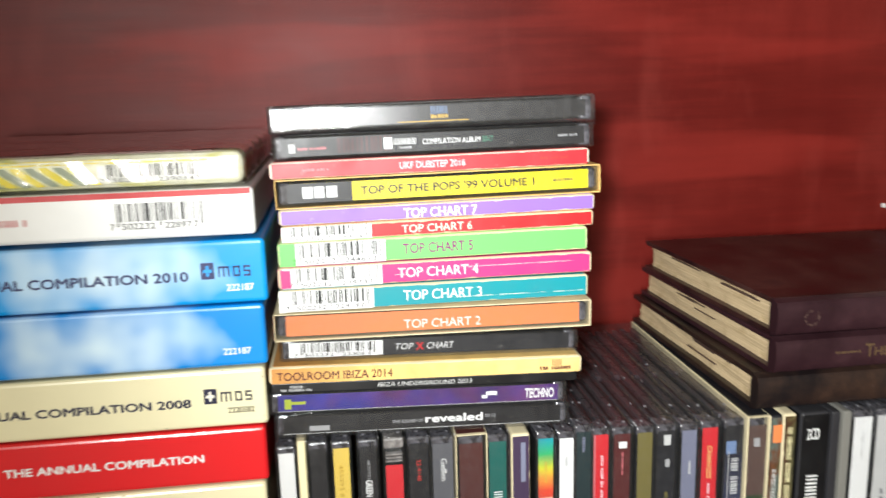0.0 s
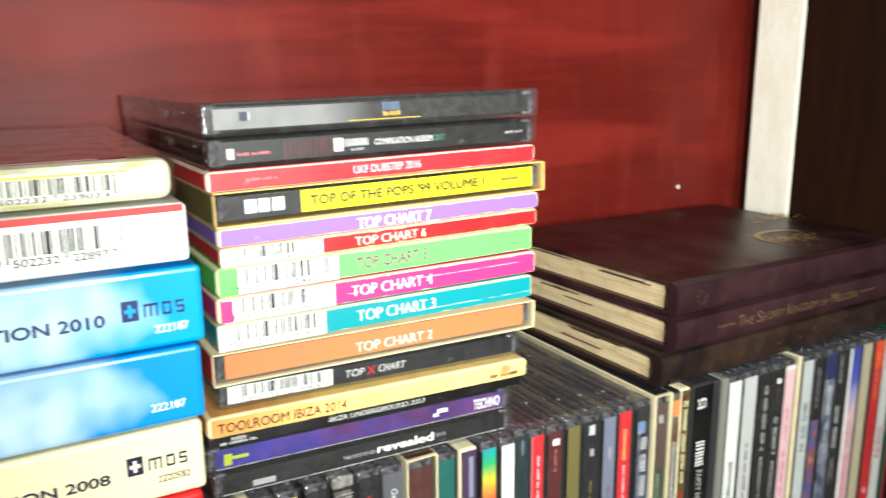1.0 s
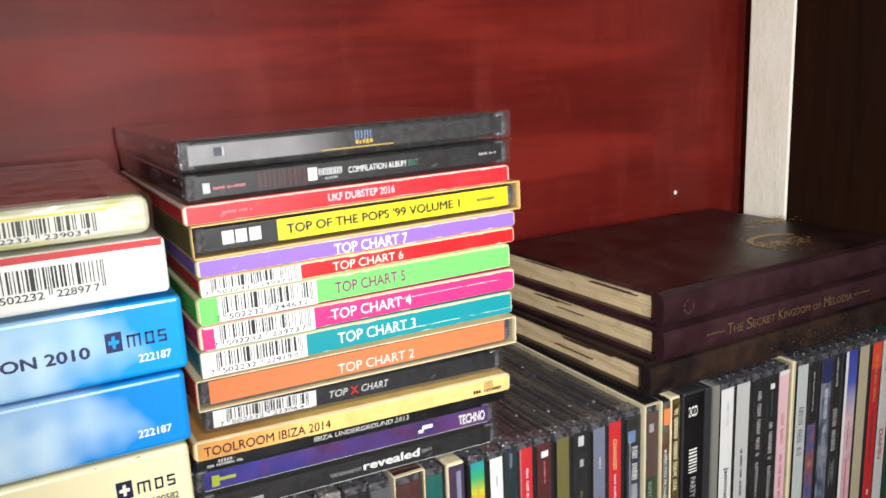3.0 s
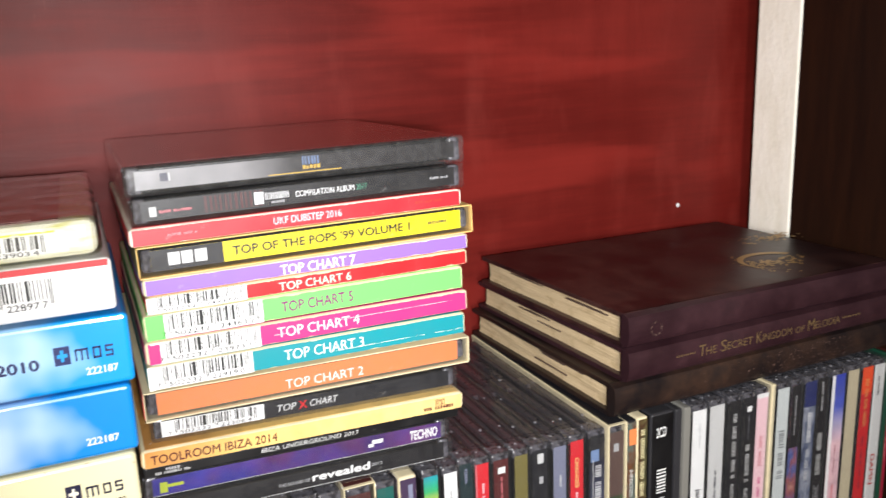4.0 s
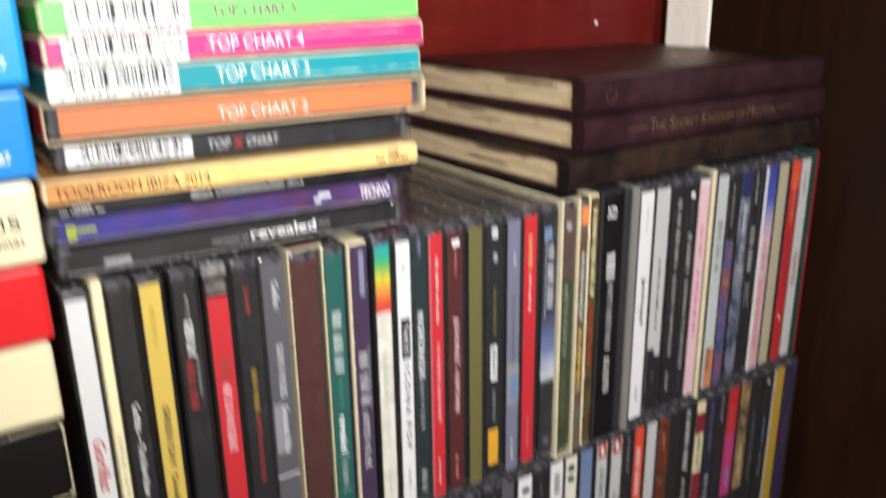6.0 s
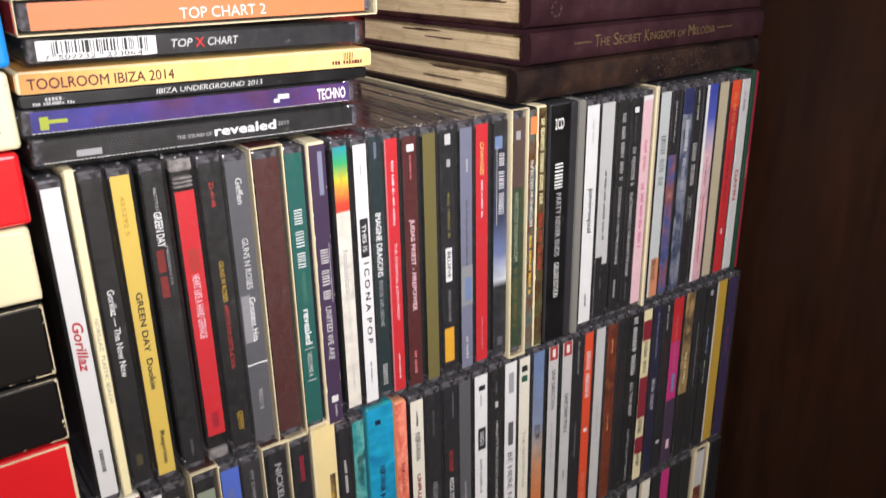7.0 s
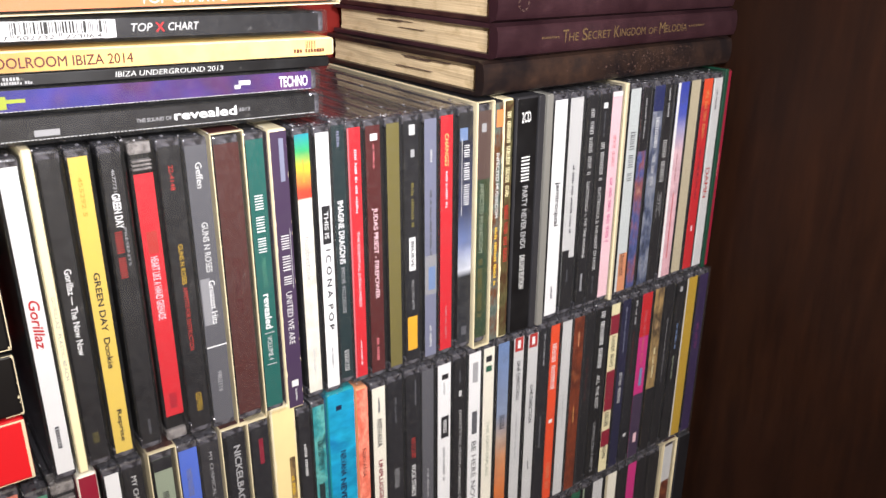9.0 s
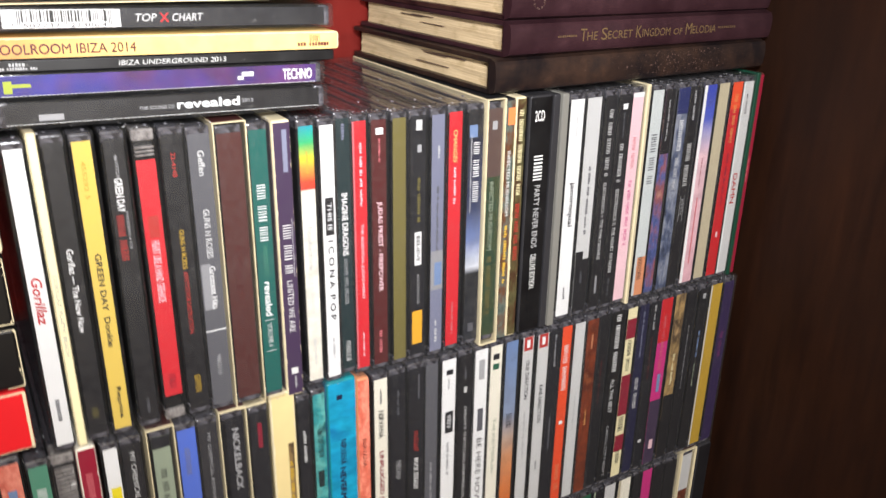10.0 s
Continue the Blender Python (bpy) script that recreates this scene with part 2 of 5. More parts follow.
M = {
    "red_panel": red_panel(),
    "brown_wood": wood("dark_brown_wood", "190c07", "2c170c", 0.42, (14, 14, 1.6), 0.15),
    "shelf_wood": wood("shelf_board_wood", "2a140b", "4a2413", 0.5, (2.2, 30, 30)),
    "white_paint": white_paint(),
    "clear": clear_plastic("clear_plastic", (0.91, 0.91, 0.92, 1), 1.05, 0.09, 0.08, 0.034),
    "worn_clear": clear_plastic("worn_clear_plastic", (0.90, 0.90, 0.91, 1), 1.3, 0.10, 0.2, 0.06),
    "film": clear_plastic("clear_film", (0.95, 0.95, 0.93, 1), 1.6, 0.12),
    "tray": plastic("black_tray_plastic", "0a090b", 0.28),
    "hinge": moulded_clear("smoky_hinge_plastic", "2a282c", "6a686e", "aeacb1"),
    "glint": plastic("pale_glint_plastic", "b9b7bb", 0.08, 1.0, 0.0),
    "stud": plastic("glossy_clear_stud", "8c8a8f", 0.05, 1.0, 0.1),
    "smoke": plastic("smoky_plastic", "454247", 0.22, 0.7, 0.1),
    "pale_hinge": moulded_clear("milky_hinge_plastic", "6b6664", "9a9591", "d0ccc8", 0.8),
    "raw_card": printed("raw_card_edge", "d9cba6", 0.75, 0, 0.3),
    "white_card": printed("white_card_edge", "e6dfce", 0.7, 0, 0.3),
    "page_edge": page_edge(),
    "book_maroon": leather("maroon_book_cloth", "221113", "4c2f2a"),
    "book_plum": leather("plum_book_cloth", "28151a", "3a2227"),
    "book_brown": leather("brown_book_cloth", "171112", "38261d"),
    "gold": None,
    "art_hills": art("green_brown_art", 150, (1, 1, 0.5), "1e271a", "3a452b", "223c2b", "5c5238"),
    "art_gold": art("gold_green_art", 170, (1, 1, 0.4), "28281b", "565034", "40261a", "757048"),
    "art_jungle": art("jungle_art", 140, (1, 1, 0.6), "2a302b", "59635c", "5f3a26", "434a30"),
    "art_storm": art("stormy_blue_art", 120, (1, 1, 0.45), "15161c", "46506a", "8b909c", "2a3350"),
    "art_fire": art("blue_red_art", 110, (1, 1, 0.5), "23293f", "48568c", "8f4f4e", "b58f7e"),
    "art_purple": art("blue_purple_art", 16, (1, 1, 1), "29286e", "332f84", "552a60", "2c2972"),
    "art_teal": art("teal_water_art", 140, (1, 1, 0.6), "0f6b70", "2a9194", "5fb0a8", "0d5c63"),
    "art_blue": art("blue_water_art", 45, (0.4, 1, 0.8), "0a6790", "0e7fa8", "138fb2", "0b5690"),
    "art_salmon": art("salmon_art", 110, (1, 1, 0.6), "d2705c", "e08a74", "c9604c", "e59a82"),
    "art_rust": art("rust_art", 60, (1, 1, 0.7), "4a1c10", "7a3418", "5a2412", "94502a"),
    "art_sleeve": art("yellow_leaf_art", 60, (0.5, 1, 1.4), "c4c8ae", "e4e2cc", "ecead6", "dedc92", "b4bba0"),
    "art_yellowbrown": art("tan_art", 90, (1, 1, 0.4), "6a5236", "a88a58", "4a3a2a", "c0a070"),
}
_n = Nodes("gold_foil")
M["fade_rainbow"] = fade("rainbow_print", (0.0, "1496a6"), (0.06, "2fb06a"), (0.11, "c9cf35"), (0.15, "e39a3a"), (0.20, "d8452a"), (0.228, "d23c28"), (0.232, "e6e1d2"))
M["fade_dusk"] = fade("dusk_print", (0.0, "17161a"), (0.09, "17161a"), (0.12, "1e2030"), (0.40, "2c3454"), (0.54, "6878a4"), (0.66, "c6cad2"), (0.69, "17181c"), (1.0, "22242a"))
M["fade_sunset"] = fade("sunset_print", (0.0, "6680ab"), (0.38, "8390a8"), (0.5, "b29c8c"), (0.62, "c98a5e"), (0.85, "d2702c"), (1.0, "b83a1c"))
M["fade_pink"] = fade("pink_blue_print", (0.0, "2c3ca0"), (0.16, "4856b4"), (0.24, "a9a2c4"), (0.34, "dfb9bf"), (1.0, "d9a9b0"))
# printed fade; its pale silver end also has glare painted in
M["fade_silver"] = fade_across("silver_to_black_print_glare", (0.0, "8e8c8d"), (0.30, "8a8889"), (0.46, "2a282a"), (1.0, "1d1b1d"))
M["fade_honey"] = fade_across("orange_to_yellow_print", (0.0, "c58a4a"), (0.12, "cf9a55"), (0.34, "e3bd72"), (1.0, "e8c47e"))
M["dull_gold"] = Nodes("worn_gold_foil").done(srgb("735d40"), 0.45, 0.3)
M["gold"] = _n.done(srgb("c2a266"), 0.42, 0.35)
COLOURS = {
    "white": "e8e8e6", "offwhite": "e9e4d2", "cream": "e6dcae", "black": "0c0b0d", "soot": "161518", "ash": "2c2b2e", "grey": "56565b",
    "silver": "a3a3a4", "pale": "c6c6c4", "yellow": "dcbd56", "lemon": "ecd813", "amber": "e0a52a", "mustard": "b6932c", "red": "bd1c22",
    "scarlet": "c9222c", "crimson": "84162c", "maroon": "4f1a1a", "brown": "4a2320", "orange": "d97d4a", "tangerine": "de4a22", "teal": "0f5a52",
    "deep_teal": "14292c", "green": "6cd864", "forest": "14563c", "sea": "12858f", "blue": "1d52c0", "sky": "0d95e0", "sky_low": "0c85d6",
    "periwinkle": "4f6cc8", "navy": "1a1a38", "lavender": "74778c", "purple": "8763b8", "violet": "3c2d45", "magenta": "c23072", "pink": "e9c2c8",
    "rose": "c76a70", "hotpink": "c42a78", "olive": "6c6334", "sand": "d79c5a", "honey": "e4bd76", "beige": "b7ac90", "slate": "6f86ac",
    "mint": "4d8a70", "khaki": "8f9a84", "mauve": "7e2f68", "darkblue": "20285a", "ink": "18181d", "silver_grey": "8f8f92", "vermilion": "b0302a",
    "gilt": "c9a43c", "peach": "cf8a62", "purpleblack": "2a1a44", "rub": "54403a", "sheet_brown": "7a5850", "torn_cream": "d8c48d", "stone": "77756f", "frost": "c2c8c6", "bottle": "0e3a2a", "lime": "a8b43a", "dusty_pink": "b08a86",
}
for _k, _v in COLOURS.items():
    M[_k] = printed(_k + "_print", _v)
for _k in ("sky", "sky_low", "cream", "red", "black", "white"):
    M["box_" + _k] = glossy_box(_k + "_laminated_card", {"cream": "e8dfb8", "red": "d81d24"}.get(_k, COLOURS[_k]), {"sky": (-0.064, 0.013), "sky_low": (-0.066, 0.011)}.get(_k))


# ---- mesh helpers ----
def mesh_of(name, bm, material):
    me = bpy.data.meshes.new(name)
    bmesh.ops.recalc_face_normals(bm, faces=bm.faces)
    bm.to_mesh(me)
    bm.free()
    me.materials.append(M[material] if isinstance(material, str) else material)
    return me


def part(name, bm, material, parent, label=""):
    ob = new(name, mesh_of(name, bm, material))
    ob.parent = parent
    if label:
        ob["label"] = label
    return ob


def box(x0, x1, y0, y1, z0, z1, bevel=0.0, seg=2):
    bm = bmesh.new()
    bmesh.ops.create_cube(bm, size=1, matrix=Matrix.LocRotScale(((x0 + x1) / 2, (y0 + y1) / 2, (z0 + z1) / 2), None, (x1 - x0, y1 - y0, z1 - z0)))
    if bevel:
        bmesh.ops.bevel(bm, geom=list(bm.edges), offset=bevel, segments=seg, profile=0.5, affect="EDGES")
    return bm


def joined(*bms):
    out = bms[0]
    for b in bms[1:]:
        me = bpy.data.meshes.new("tmp")
        b.to_mesh(me)
        b.free()
        out.from_mesh(me)
        bpy.data.meshes.remove(me)
    return out


def thing(name, m, label, category, group=""):
    ob = new(name)
    ob.matrix_world = m
    ob.empty_display_size = 0.01
    return tagged(ob, label, category, group)


RNG = random.Random(7)

# Every spine is drawn in its own flat frame: u along it (0..1 from its start), v across it (0..1).
# along: +1 for a case that lies flat (u runs along x), 0 for one that stands (u runs down).


class Face:
    def __init__(self, parent, length, width, y, standing):
        self.parent, self.length, self.width, self.y, self.standing = parent, length, width, y, standing

    def at(self, u, v, lift):
        a, b = u * self.length, (v - 0.5) * self.width
        y = self.y - lift
        return Vector((b, y, -a)) if self.standing else Vector((a, y, b))

    def patch(self, name, u0, u1, v0, v1, material, lift=0.00012, ragged=0.0, under=None, label=""):
        """A thin printed patch; ragged: how far its long edges are worn back, in metres."""
        bm = bmesh.new()
        n = 200 if ragged else 1
        up, low, seed = [], [], RNG.uniform(0, 900)
        for i in range(n + 1):
            u = u0 + (u1 - u0) * i / n
            k, j = ((max(0.0, noise.fractal(Vector((u * 24, seed + o, 0)), 0.8, 2.6, 5) - 0.12) * 0.8 + 0.3) * ragged / self.width for o in (0, 40)) if ragged else (0, 0)
            up.append(bm.verts.new(self.at(u, v1 - k, lift)))
            low.append(bm.verts.new(self.at(u, v0 + j, lift)))
        for i in range(n):
            bm.faces.new((low[i], low[i + 1], up[i + 1], up[i]))
        face_out(bm)
        return part(name, bm, material, under or self.parent, label)

    def chips(self, count, seed, material="raw_card", size=0.0005):
        """Small chips of bare card along the edges, thickest at the end."""
        rng = random.Random(seed)
        bm = bmesh.new()
        knots = [1 - rng.random() ** 1.5 * 0.8 for _ in range(7)]
        for i in range(count):
            big = rng.random() ** 3
            u = min(0.992, rng.choice(knots) + rng.gauss(0, 0.035))
            rim = rng.choice((0.022, 0.978))
            v = rim + (0.5 - rim) * 0.05 * rng.random()
            a, b = size * (0.25 + 1.9 * big), size * (0.15 + 0.5 * big)
            if rng.random() < 0.35:
                u, v = 0.9935 - 0.004 * rng.random() ** 2, rng.choice((rng.uniform(0.04, 0.96), 0.05, 0.95))
                a, b = size * (0.2 + 0.5 * big), size * (0.25 + 1.6 * big)
            c, n = self.at(u, v, 0.00004 + 0.000004 * (i % 7)), 9
            bm.faces.new([bm.verts.new(c + Vector((a * rng.uniform(0.45, 1.25) * math.cos(6.28 * k / n), 0, b * rng.uniform(0.45, 1.25) * math.sin(6.28 * k / n)))) for k in range(n)])
        face_out(bm)
        return tagged(part("chipped_edge", bm, material, self.parent), "small chips of bare pale card", kind="stuff")

    def text(self, body, u0, u1, v0, v1, material, weight=0.012, under=None, lean=0.0, lift=0.00022, upright=False):
        bm = letters(body, weight, lean)
        xs, ys = [v.co.x for v in bm.verts], [v.co.y for v in bm.verts]
        ax, bx, ay, by = min(xs), max(xs), min(ys), max(ys)
        for v in bm.verts:
            p, q = (v.co.x - ax) / (bx - ax), (v.co.y - ay) / (by - ay)
            if upright:
                p, q = 1 - q, p
            v.co = self.at(u0 + (u1 - u0) * p, v0 + (v1 - v0) * q, lift + 0.00005 * v.co.z)
        face_out(bm)
        return part("lettering", bm, material, under or self.parent)

    def bars(self, name, u0, u1, v0, v1, count, material, under=None, fill=(0.25, 0.8), seed=1, lift=0.0002):
        """Upright bars, as of a bar code or of writing too small to read."""
        rng = random.Random(seed)
        bm = bmesh.new()
        small = name == "small_print" and (v1 - v0) * self.width > 0.0004
        if small:
            # one plain bar a letter, with gaps between the words
            count = max(3, int((u1 - u0) * self.length / ((v1 - v0) * self.width * 0.62)))
        gap = rng.randint(3, 8)
        for i in range(count):
            gap -= 1
            if not small and name == "bar_code" and rng.random() < 0.14:
                continue
            if small and gap == 0 and count > 9:
                gap = rng.randint(4, 9)
                continue
            a = u0 + (u1 - u0) * i / count
            b = a + (u1 - u0) / count * (rng.uniform(0.6, 0.86) if small else rng.uniform(*fill))
            if small and (v1 - v0) * self.width > 0.0022:
                w = (b - a) * 0.30
                for k in (a, b - w):
                    bm.faces.new([bm.verts.new(self.at(u, v, lift)) for u, v in ((k, v0), (k + w, v0), (k + w, v1), (k, v1))])
                continue
            lo, hi = (v0 + (v1 - v0) * rng.uniform(0.08, 0.2), v1 - (v1 - v0) * rng.choice((0.08, 0.12, 0.3))) if small else (v0, v1)
            bm.faces.new([bm.verts.new(self.at(u, v, lift)) for u, v in ((a, lo), (b, lo), (b, hi), (a, hi))])
        face_out(bm)
        return tagged(part(name, bm, material, under or self.parent), kind="stuff")


LEFT_CODE = ("0001101", "0011001", "0010011", "0111101", "0100011", "0110001", "0101111", "0111011", "0110111", "0001011")


def code_runs(digits):
    """The dark runs of a thirteen-digit bar code in 95 modules: start, end and whether it is a long guard bar."""
    right = ["".join("1" if c == "0" else "0" for c in k) for k in LEFT_CODE]
    body = "101" + "".join(LEFT_CODE[int(d)] for d in digits[1:7]) + "01010" + "".join(right[int(d)] for d in digits[7:]) + "101"
    runs, i = [], 0
    while i < 95:
        if body[i] == "1":
            j = i
            while j < 95 and body[j] == "1":
                j += 1
            runs.append((i / 95, j / 95, i < 3 or i > 91 or 44 < i < 50))
            i = j
        i += 1
    return runs


def bar_code(face, digits, u0, u1, v0, v1, under=None, lift=0.00014):
    """A bar code with its figures set below the short bars."""
    bm, d = bmesh.new(), u1 - u0
    foot = v0 + 0.30 * (v1 - v0)
    for a, b, guard in code_runs(digits):
        lo = v0 + 0.12 * (v1 - v0) if guard else foot
        bm.faces.new([bm.verts.new(face.at(u0 + d * u, v, lift)) for u, v in ((a, lo), (b, lo), (b, v1), (a, v1))])
    tagged(part("bar_code", face_out(bm), "black", under or face.parent), kind="stuff")
    for text, a, b in ((digits[0], -0.075, -0.03), (digits[1:7], 0.055, 0.44), (digits[7:12], 0.55, 0.86), (digits[12], 0.885, 0.94)):
        face.text(text, u0 + d * a, u0 + d * b, v0, v0 + 0.24 * (v1 - v0), "ink", 0.012, under, lift=lift)


def face_out(bm):
    for f in bm.faces:
        f.normal_update()
        if f.normal.y > 0:
            f.normal_flip()
    return bm


def letters(body, weight, lean):
    cu = bpy.data.curves.new("letters", "FONT")
    cu.body, cu.resolution_u, cu.shear = body, 3, lean
    cu.fill_mode = "FRONT"
    ob = bpy.data.objects.new("letters", cu)
    me = bpy.data.meshes.new_from_object(ob)
    bm = bmesh.new()
    bm.from_mesh(me)
    if weight > 0.008:
        for k, (dx, dy) in enumerate(((1, 0), (-1, 0), (0, 1), (0, -1))):
            a = len(bm.verts)
            bm.from_mesh(me)
            bm.verts.ensure_lookup_table()
            for v in bm.verts[a:]:
                v.co += Vector((dx * weight, dy * weight, 0.1 * (k + 1)))
    bpy.data.meshes.remove(me)
    bpy.data.objects.remove(ob)
    bpy.data.curves.remove(cu)
    return bm


def decorate(face, under, deco):
    for i, d in enumerate(deco):
        k, up = d[0], 0.00018 + 0.00003 * i
        if k == "t":
            _, body, u0, u1, v0, v1, col = d[:7]
            face.text(body, u0, u1, v0, v1, col, under=under, lift=up, **(d[7] if len(d) > 7 else {}))
        elif k == "b":
            _, u0, u1, v0, v1, col = d
            face.patch("printed_block", u0, u1, v0, v1, col, up, 0, under)
        elif k == "k":
            _, u0, u1, v, col = d
            face.patch("crease", u0, u1, v - 0.025, v + 0.025, col, up, 0.0004, under)
        elif k == "w":
            _, u0, u1, v0, v1, col, count = d
            face.bars("small_print", u0, u1, v0, v1, count, col, under, (0.55, 0.85), count, up)
        elif k == "c":
            _, u0, u1, v0, v1, count = d
            face.patch("bar_code_field", max(0.001, u0 - 0.04), u1 + 0.012, 0.02, 0.98, "white", up, 0.0003, under)
            bar_code(face, count, u0, u1, v0, v1, under, up + 0.00002)


# ---- kinds of things ----
H, D = 0.125, 0.142


def jewel_parts(ob, w, standing, lw, colour, deco, ends=0.0038, pale=False, clear_to=None, off=0.0):
    """A jewel case with its spine at y = 0. Standing: x across, z up from 0. Flat: x along from 0, z up from 0."""
    # tray, hinge knuckles, label and clear cover; across is the thin way, along is the 125 mm way
    def slab(a0, a1, y0, y1, c0, c1, bevel=0.0, seg=1):
        return box(c0, c1, y0, y1, a0, a1, bevel, seg) if standing else box(a0, a1, y0, y1, c0, c1, bevel, seg)
    mid = 0.0 if standing else w / 2
    part("tray", slab(0.005, H - 0.005, 0.0034, D - 0.004, mid - w * 0.40, mid + w * 0.40, 0.0006), "tray", ob)
    if not standing:
        part("booklet", slab(0.0022, H - 0.0022, 0.013, D - 0.003, mid + w * 0.30, mid + w * 0.43, 0.0), "ash", ob, "dark booklet inside")
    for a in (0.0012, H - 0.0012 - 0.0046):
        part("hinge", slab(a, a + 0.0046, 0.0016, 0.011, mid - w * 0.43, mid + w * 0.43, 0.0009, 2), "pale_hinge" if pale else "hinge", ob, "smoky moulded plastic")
        part("rail", joined(slab(a + 0.0008, a + 0.0038, 0.011, D - 0.006, mid - w * 0.42, mid - w * 0.20, 0.0004),
                            slab(a + 0.0008, a + 0.0038, 0.011, D - 0.006, mid + w * 0.12, mid + w * 0.42, 0.0004),
                            slab(a + 0.0008, a + 0.0036, D * 0.45, D * 0.52, mid - w * 0.2, mid + w * 0.12, 0.0004)), "smoke", ob)
    spots = random.Random(int(w * 1e7) + 3 * len(bpy.data.objects))
    for d in (0.0075, spots.uniform(0.016, 0.04), spots.uniform(0.045, 0.1)):
        e = H - 0.0012
        bm = bmesh.new()
        place = (mid + w * spots.uniform(-0.2, 0.3), d, e) if standing else (0.0014, d, mid + w * 0.12)
        bmesh.ops.create_icosphere(bm, subdivisions=1, radius=spots.uniform(0.0005, 0.0009), matrix=Matrix.Translation(place) @ Matrix.Diagonal((1.1, 1.6, 0.7, 1)))
        for f in bm.faces:
            f.smooth = True
        part("stud", bm, "stud", ob)
    if clear_to and clear_to[0] > 0.02:
        a1 = H - 0.007
        a0 = H - 0.002 - clear_to[0] * H
        ribbed = max(3, int((a1 - a0) / 0.0019))
        ribs = [slab(a0 + (a1 - a0) * i / ribbed, a0 + (a1 - a0) * (i + 0.6) / ribbed, 0.0008, 0.0034, mid - lw * 0.5, mid + lw * 0.5, 0.0003) for i in range(ribbed)]
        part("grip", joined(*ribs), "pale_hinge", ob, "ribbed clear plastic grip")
    length = H - 2 * ends
    frame_ = thing_frame(ob, (off, 0, H - ends) if standing else (ends, 0, mid))
    face = Face(frame_, length, lw, 0.0012, standing)
    if clear_to:
        u0, u1 = clear_to
    else:
        u0, u1 = 0.0, 1.0
    lab = face.patch("spine_label", u0, u1, 0, 1, colour, 0.0)
    decorate(face, lab, deco)
    settle(frame_, ob)
    # pale flecks on rims and corners, standing in for the glints of broken plastic
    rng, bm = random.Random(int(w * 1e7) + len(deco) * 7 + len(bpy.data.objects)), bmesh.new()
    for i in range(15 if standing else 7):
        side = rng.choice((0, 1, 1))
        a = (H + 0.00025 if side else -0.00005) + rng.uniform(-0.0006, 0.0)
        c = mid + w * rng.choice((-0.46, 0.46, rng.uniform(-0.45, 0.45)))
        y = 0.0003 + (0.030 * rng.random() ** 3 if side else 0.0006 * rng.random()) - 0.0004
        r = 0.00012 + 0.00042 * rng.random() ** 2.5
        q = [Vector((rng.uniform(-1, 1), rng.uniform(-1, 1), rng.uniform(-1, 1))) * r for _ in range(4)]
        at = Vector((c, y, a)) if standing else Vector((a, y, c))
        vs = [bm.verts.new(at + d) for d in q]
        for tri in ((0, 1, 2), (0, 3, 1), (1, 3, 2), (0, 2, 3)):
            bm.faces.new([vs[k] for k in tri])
    tagged(part("chipped_rim", bm, "glint", ob), "pale flecks for glints on the plastic rim", kind="stuff")
    cover = part("cover", slab(0, H, 0, D, mid - w / 2, mid + w / 2, 0.0011, 3), "clear", ob, "clear polystyrene")
    return cover


def thing_frame(ob, place):
    f = bpy.data.objects.new("frame", None)
    f["place"] = place
    return f


def settle(f, ob):
    """Hands the parts built on a passing frame over to their thing, shifted to their place."""
    shift = Vector(f["place"])
    for child in f.children:
        child.parent = ob
        for o in (child, *child.children):
            o.data.transform(Matrix.Translation(shift))
    bpy.data.objects.remove(f)


def card_parts(ob, w, standing, colour, deco, body="raw_card", ragged=0.0007, length=H, depth=D, inset=0.0003):
    """A card sleeve or digipak: rounded raw board with a printed, worn spine and printed sides."""
    mid = 0.0 if standing else w / 2
    b = min(0.0012, w * 0.2)
    bm = box(-w / 2, w / 2, 0, depth, 0, length, b, 2) if standing else box(0, length, 0, depth, 0, w, b, 2)
    part("board", bm, body, ob, "pale raw card edges")
    f = thing_frame(ob, (0, 0, length) if standing else (0, 0, mid))
    face = Face(f, length, w, 0.0, standing)
    lab = face.patch("spine_print", 0.008, 0.992, 0.5 - 0.5 + inset / w, 1 - inset / w, colour, 0.00008, ragged)
    decorate(face, lab, deco)
    settle(f, ob)
    sides = (box(-w / 2 - 0.00012, -w / 2, 0.0018, depth - 0.002, 0.001, length - 0.001), box(w / 2, w / 2 + 0.00012, 0.0018, depth - 0.002, 0.001, length - 0.001)) if standing else (
        box(0.0015, length - 0.0015, 0.0015, depth - 0.002, w, w + 0.00012), box(-0.00012, 0, 0.0016, depth - 0.002, 0.0008, w - 0.0008))
    for s in sides:
        part("cover_print", s, colour, ob)


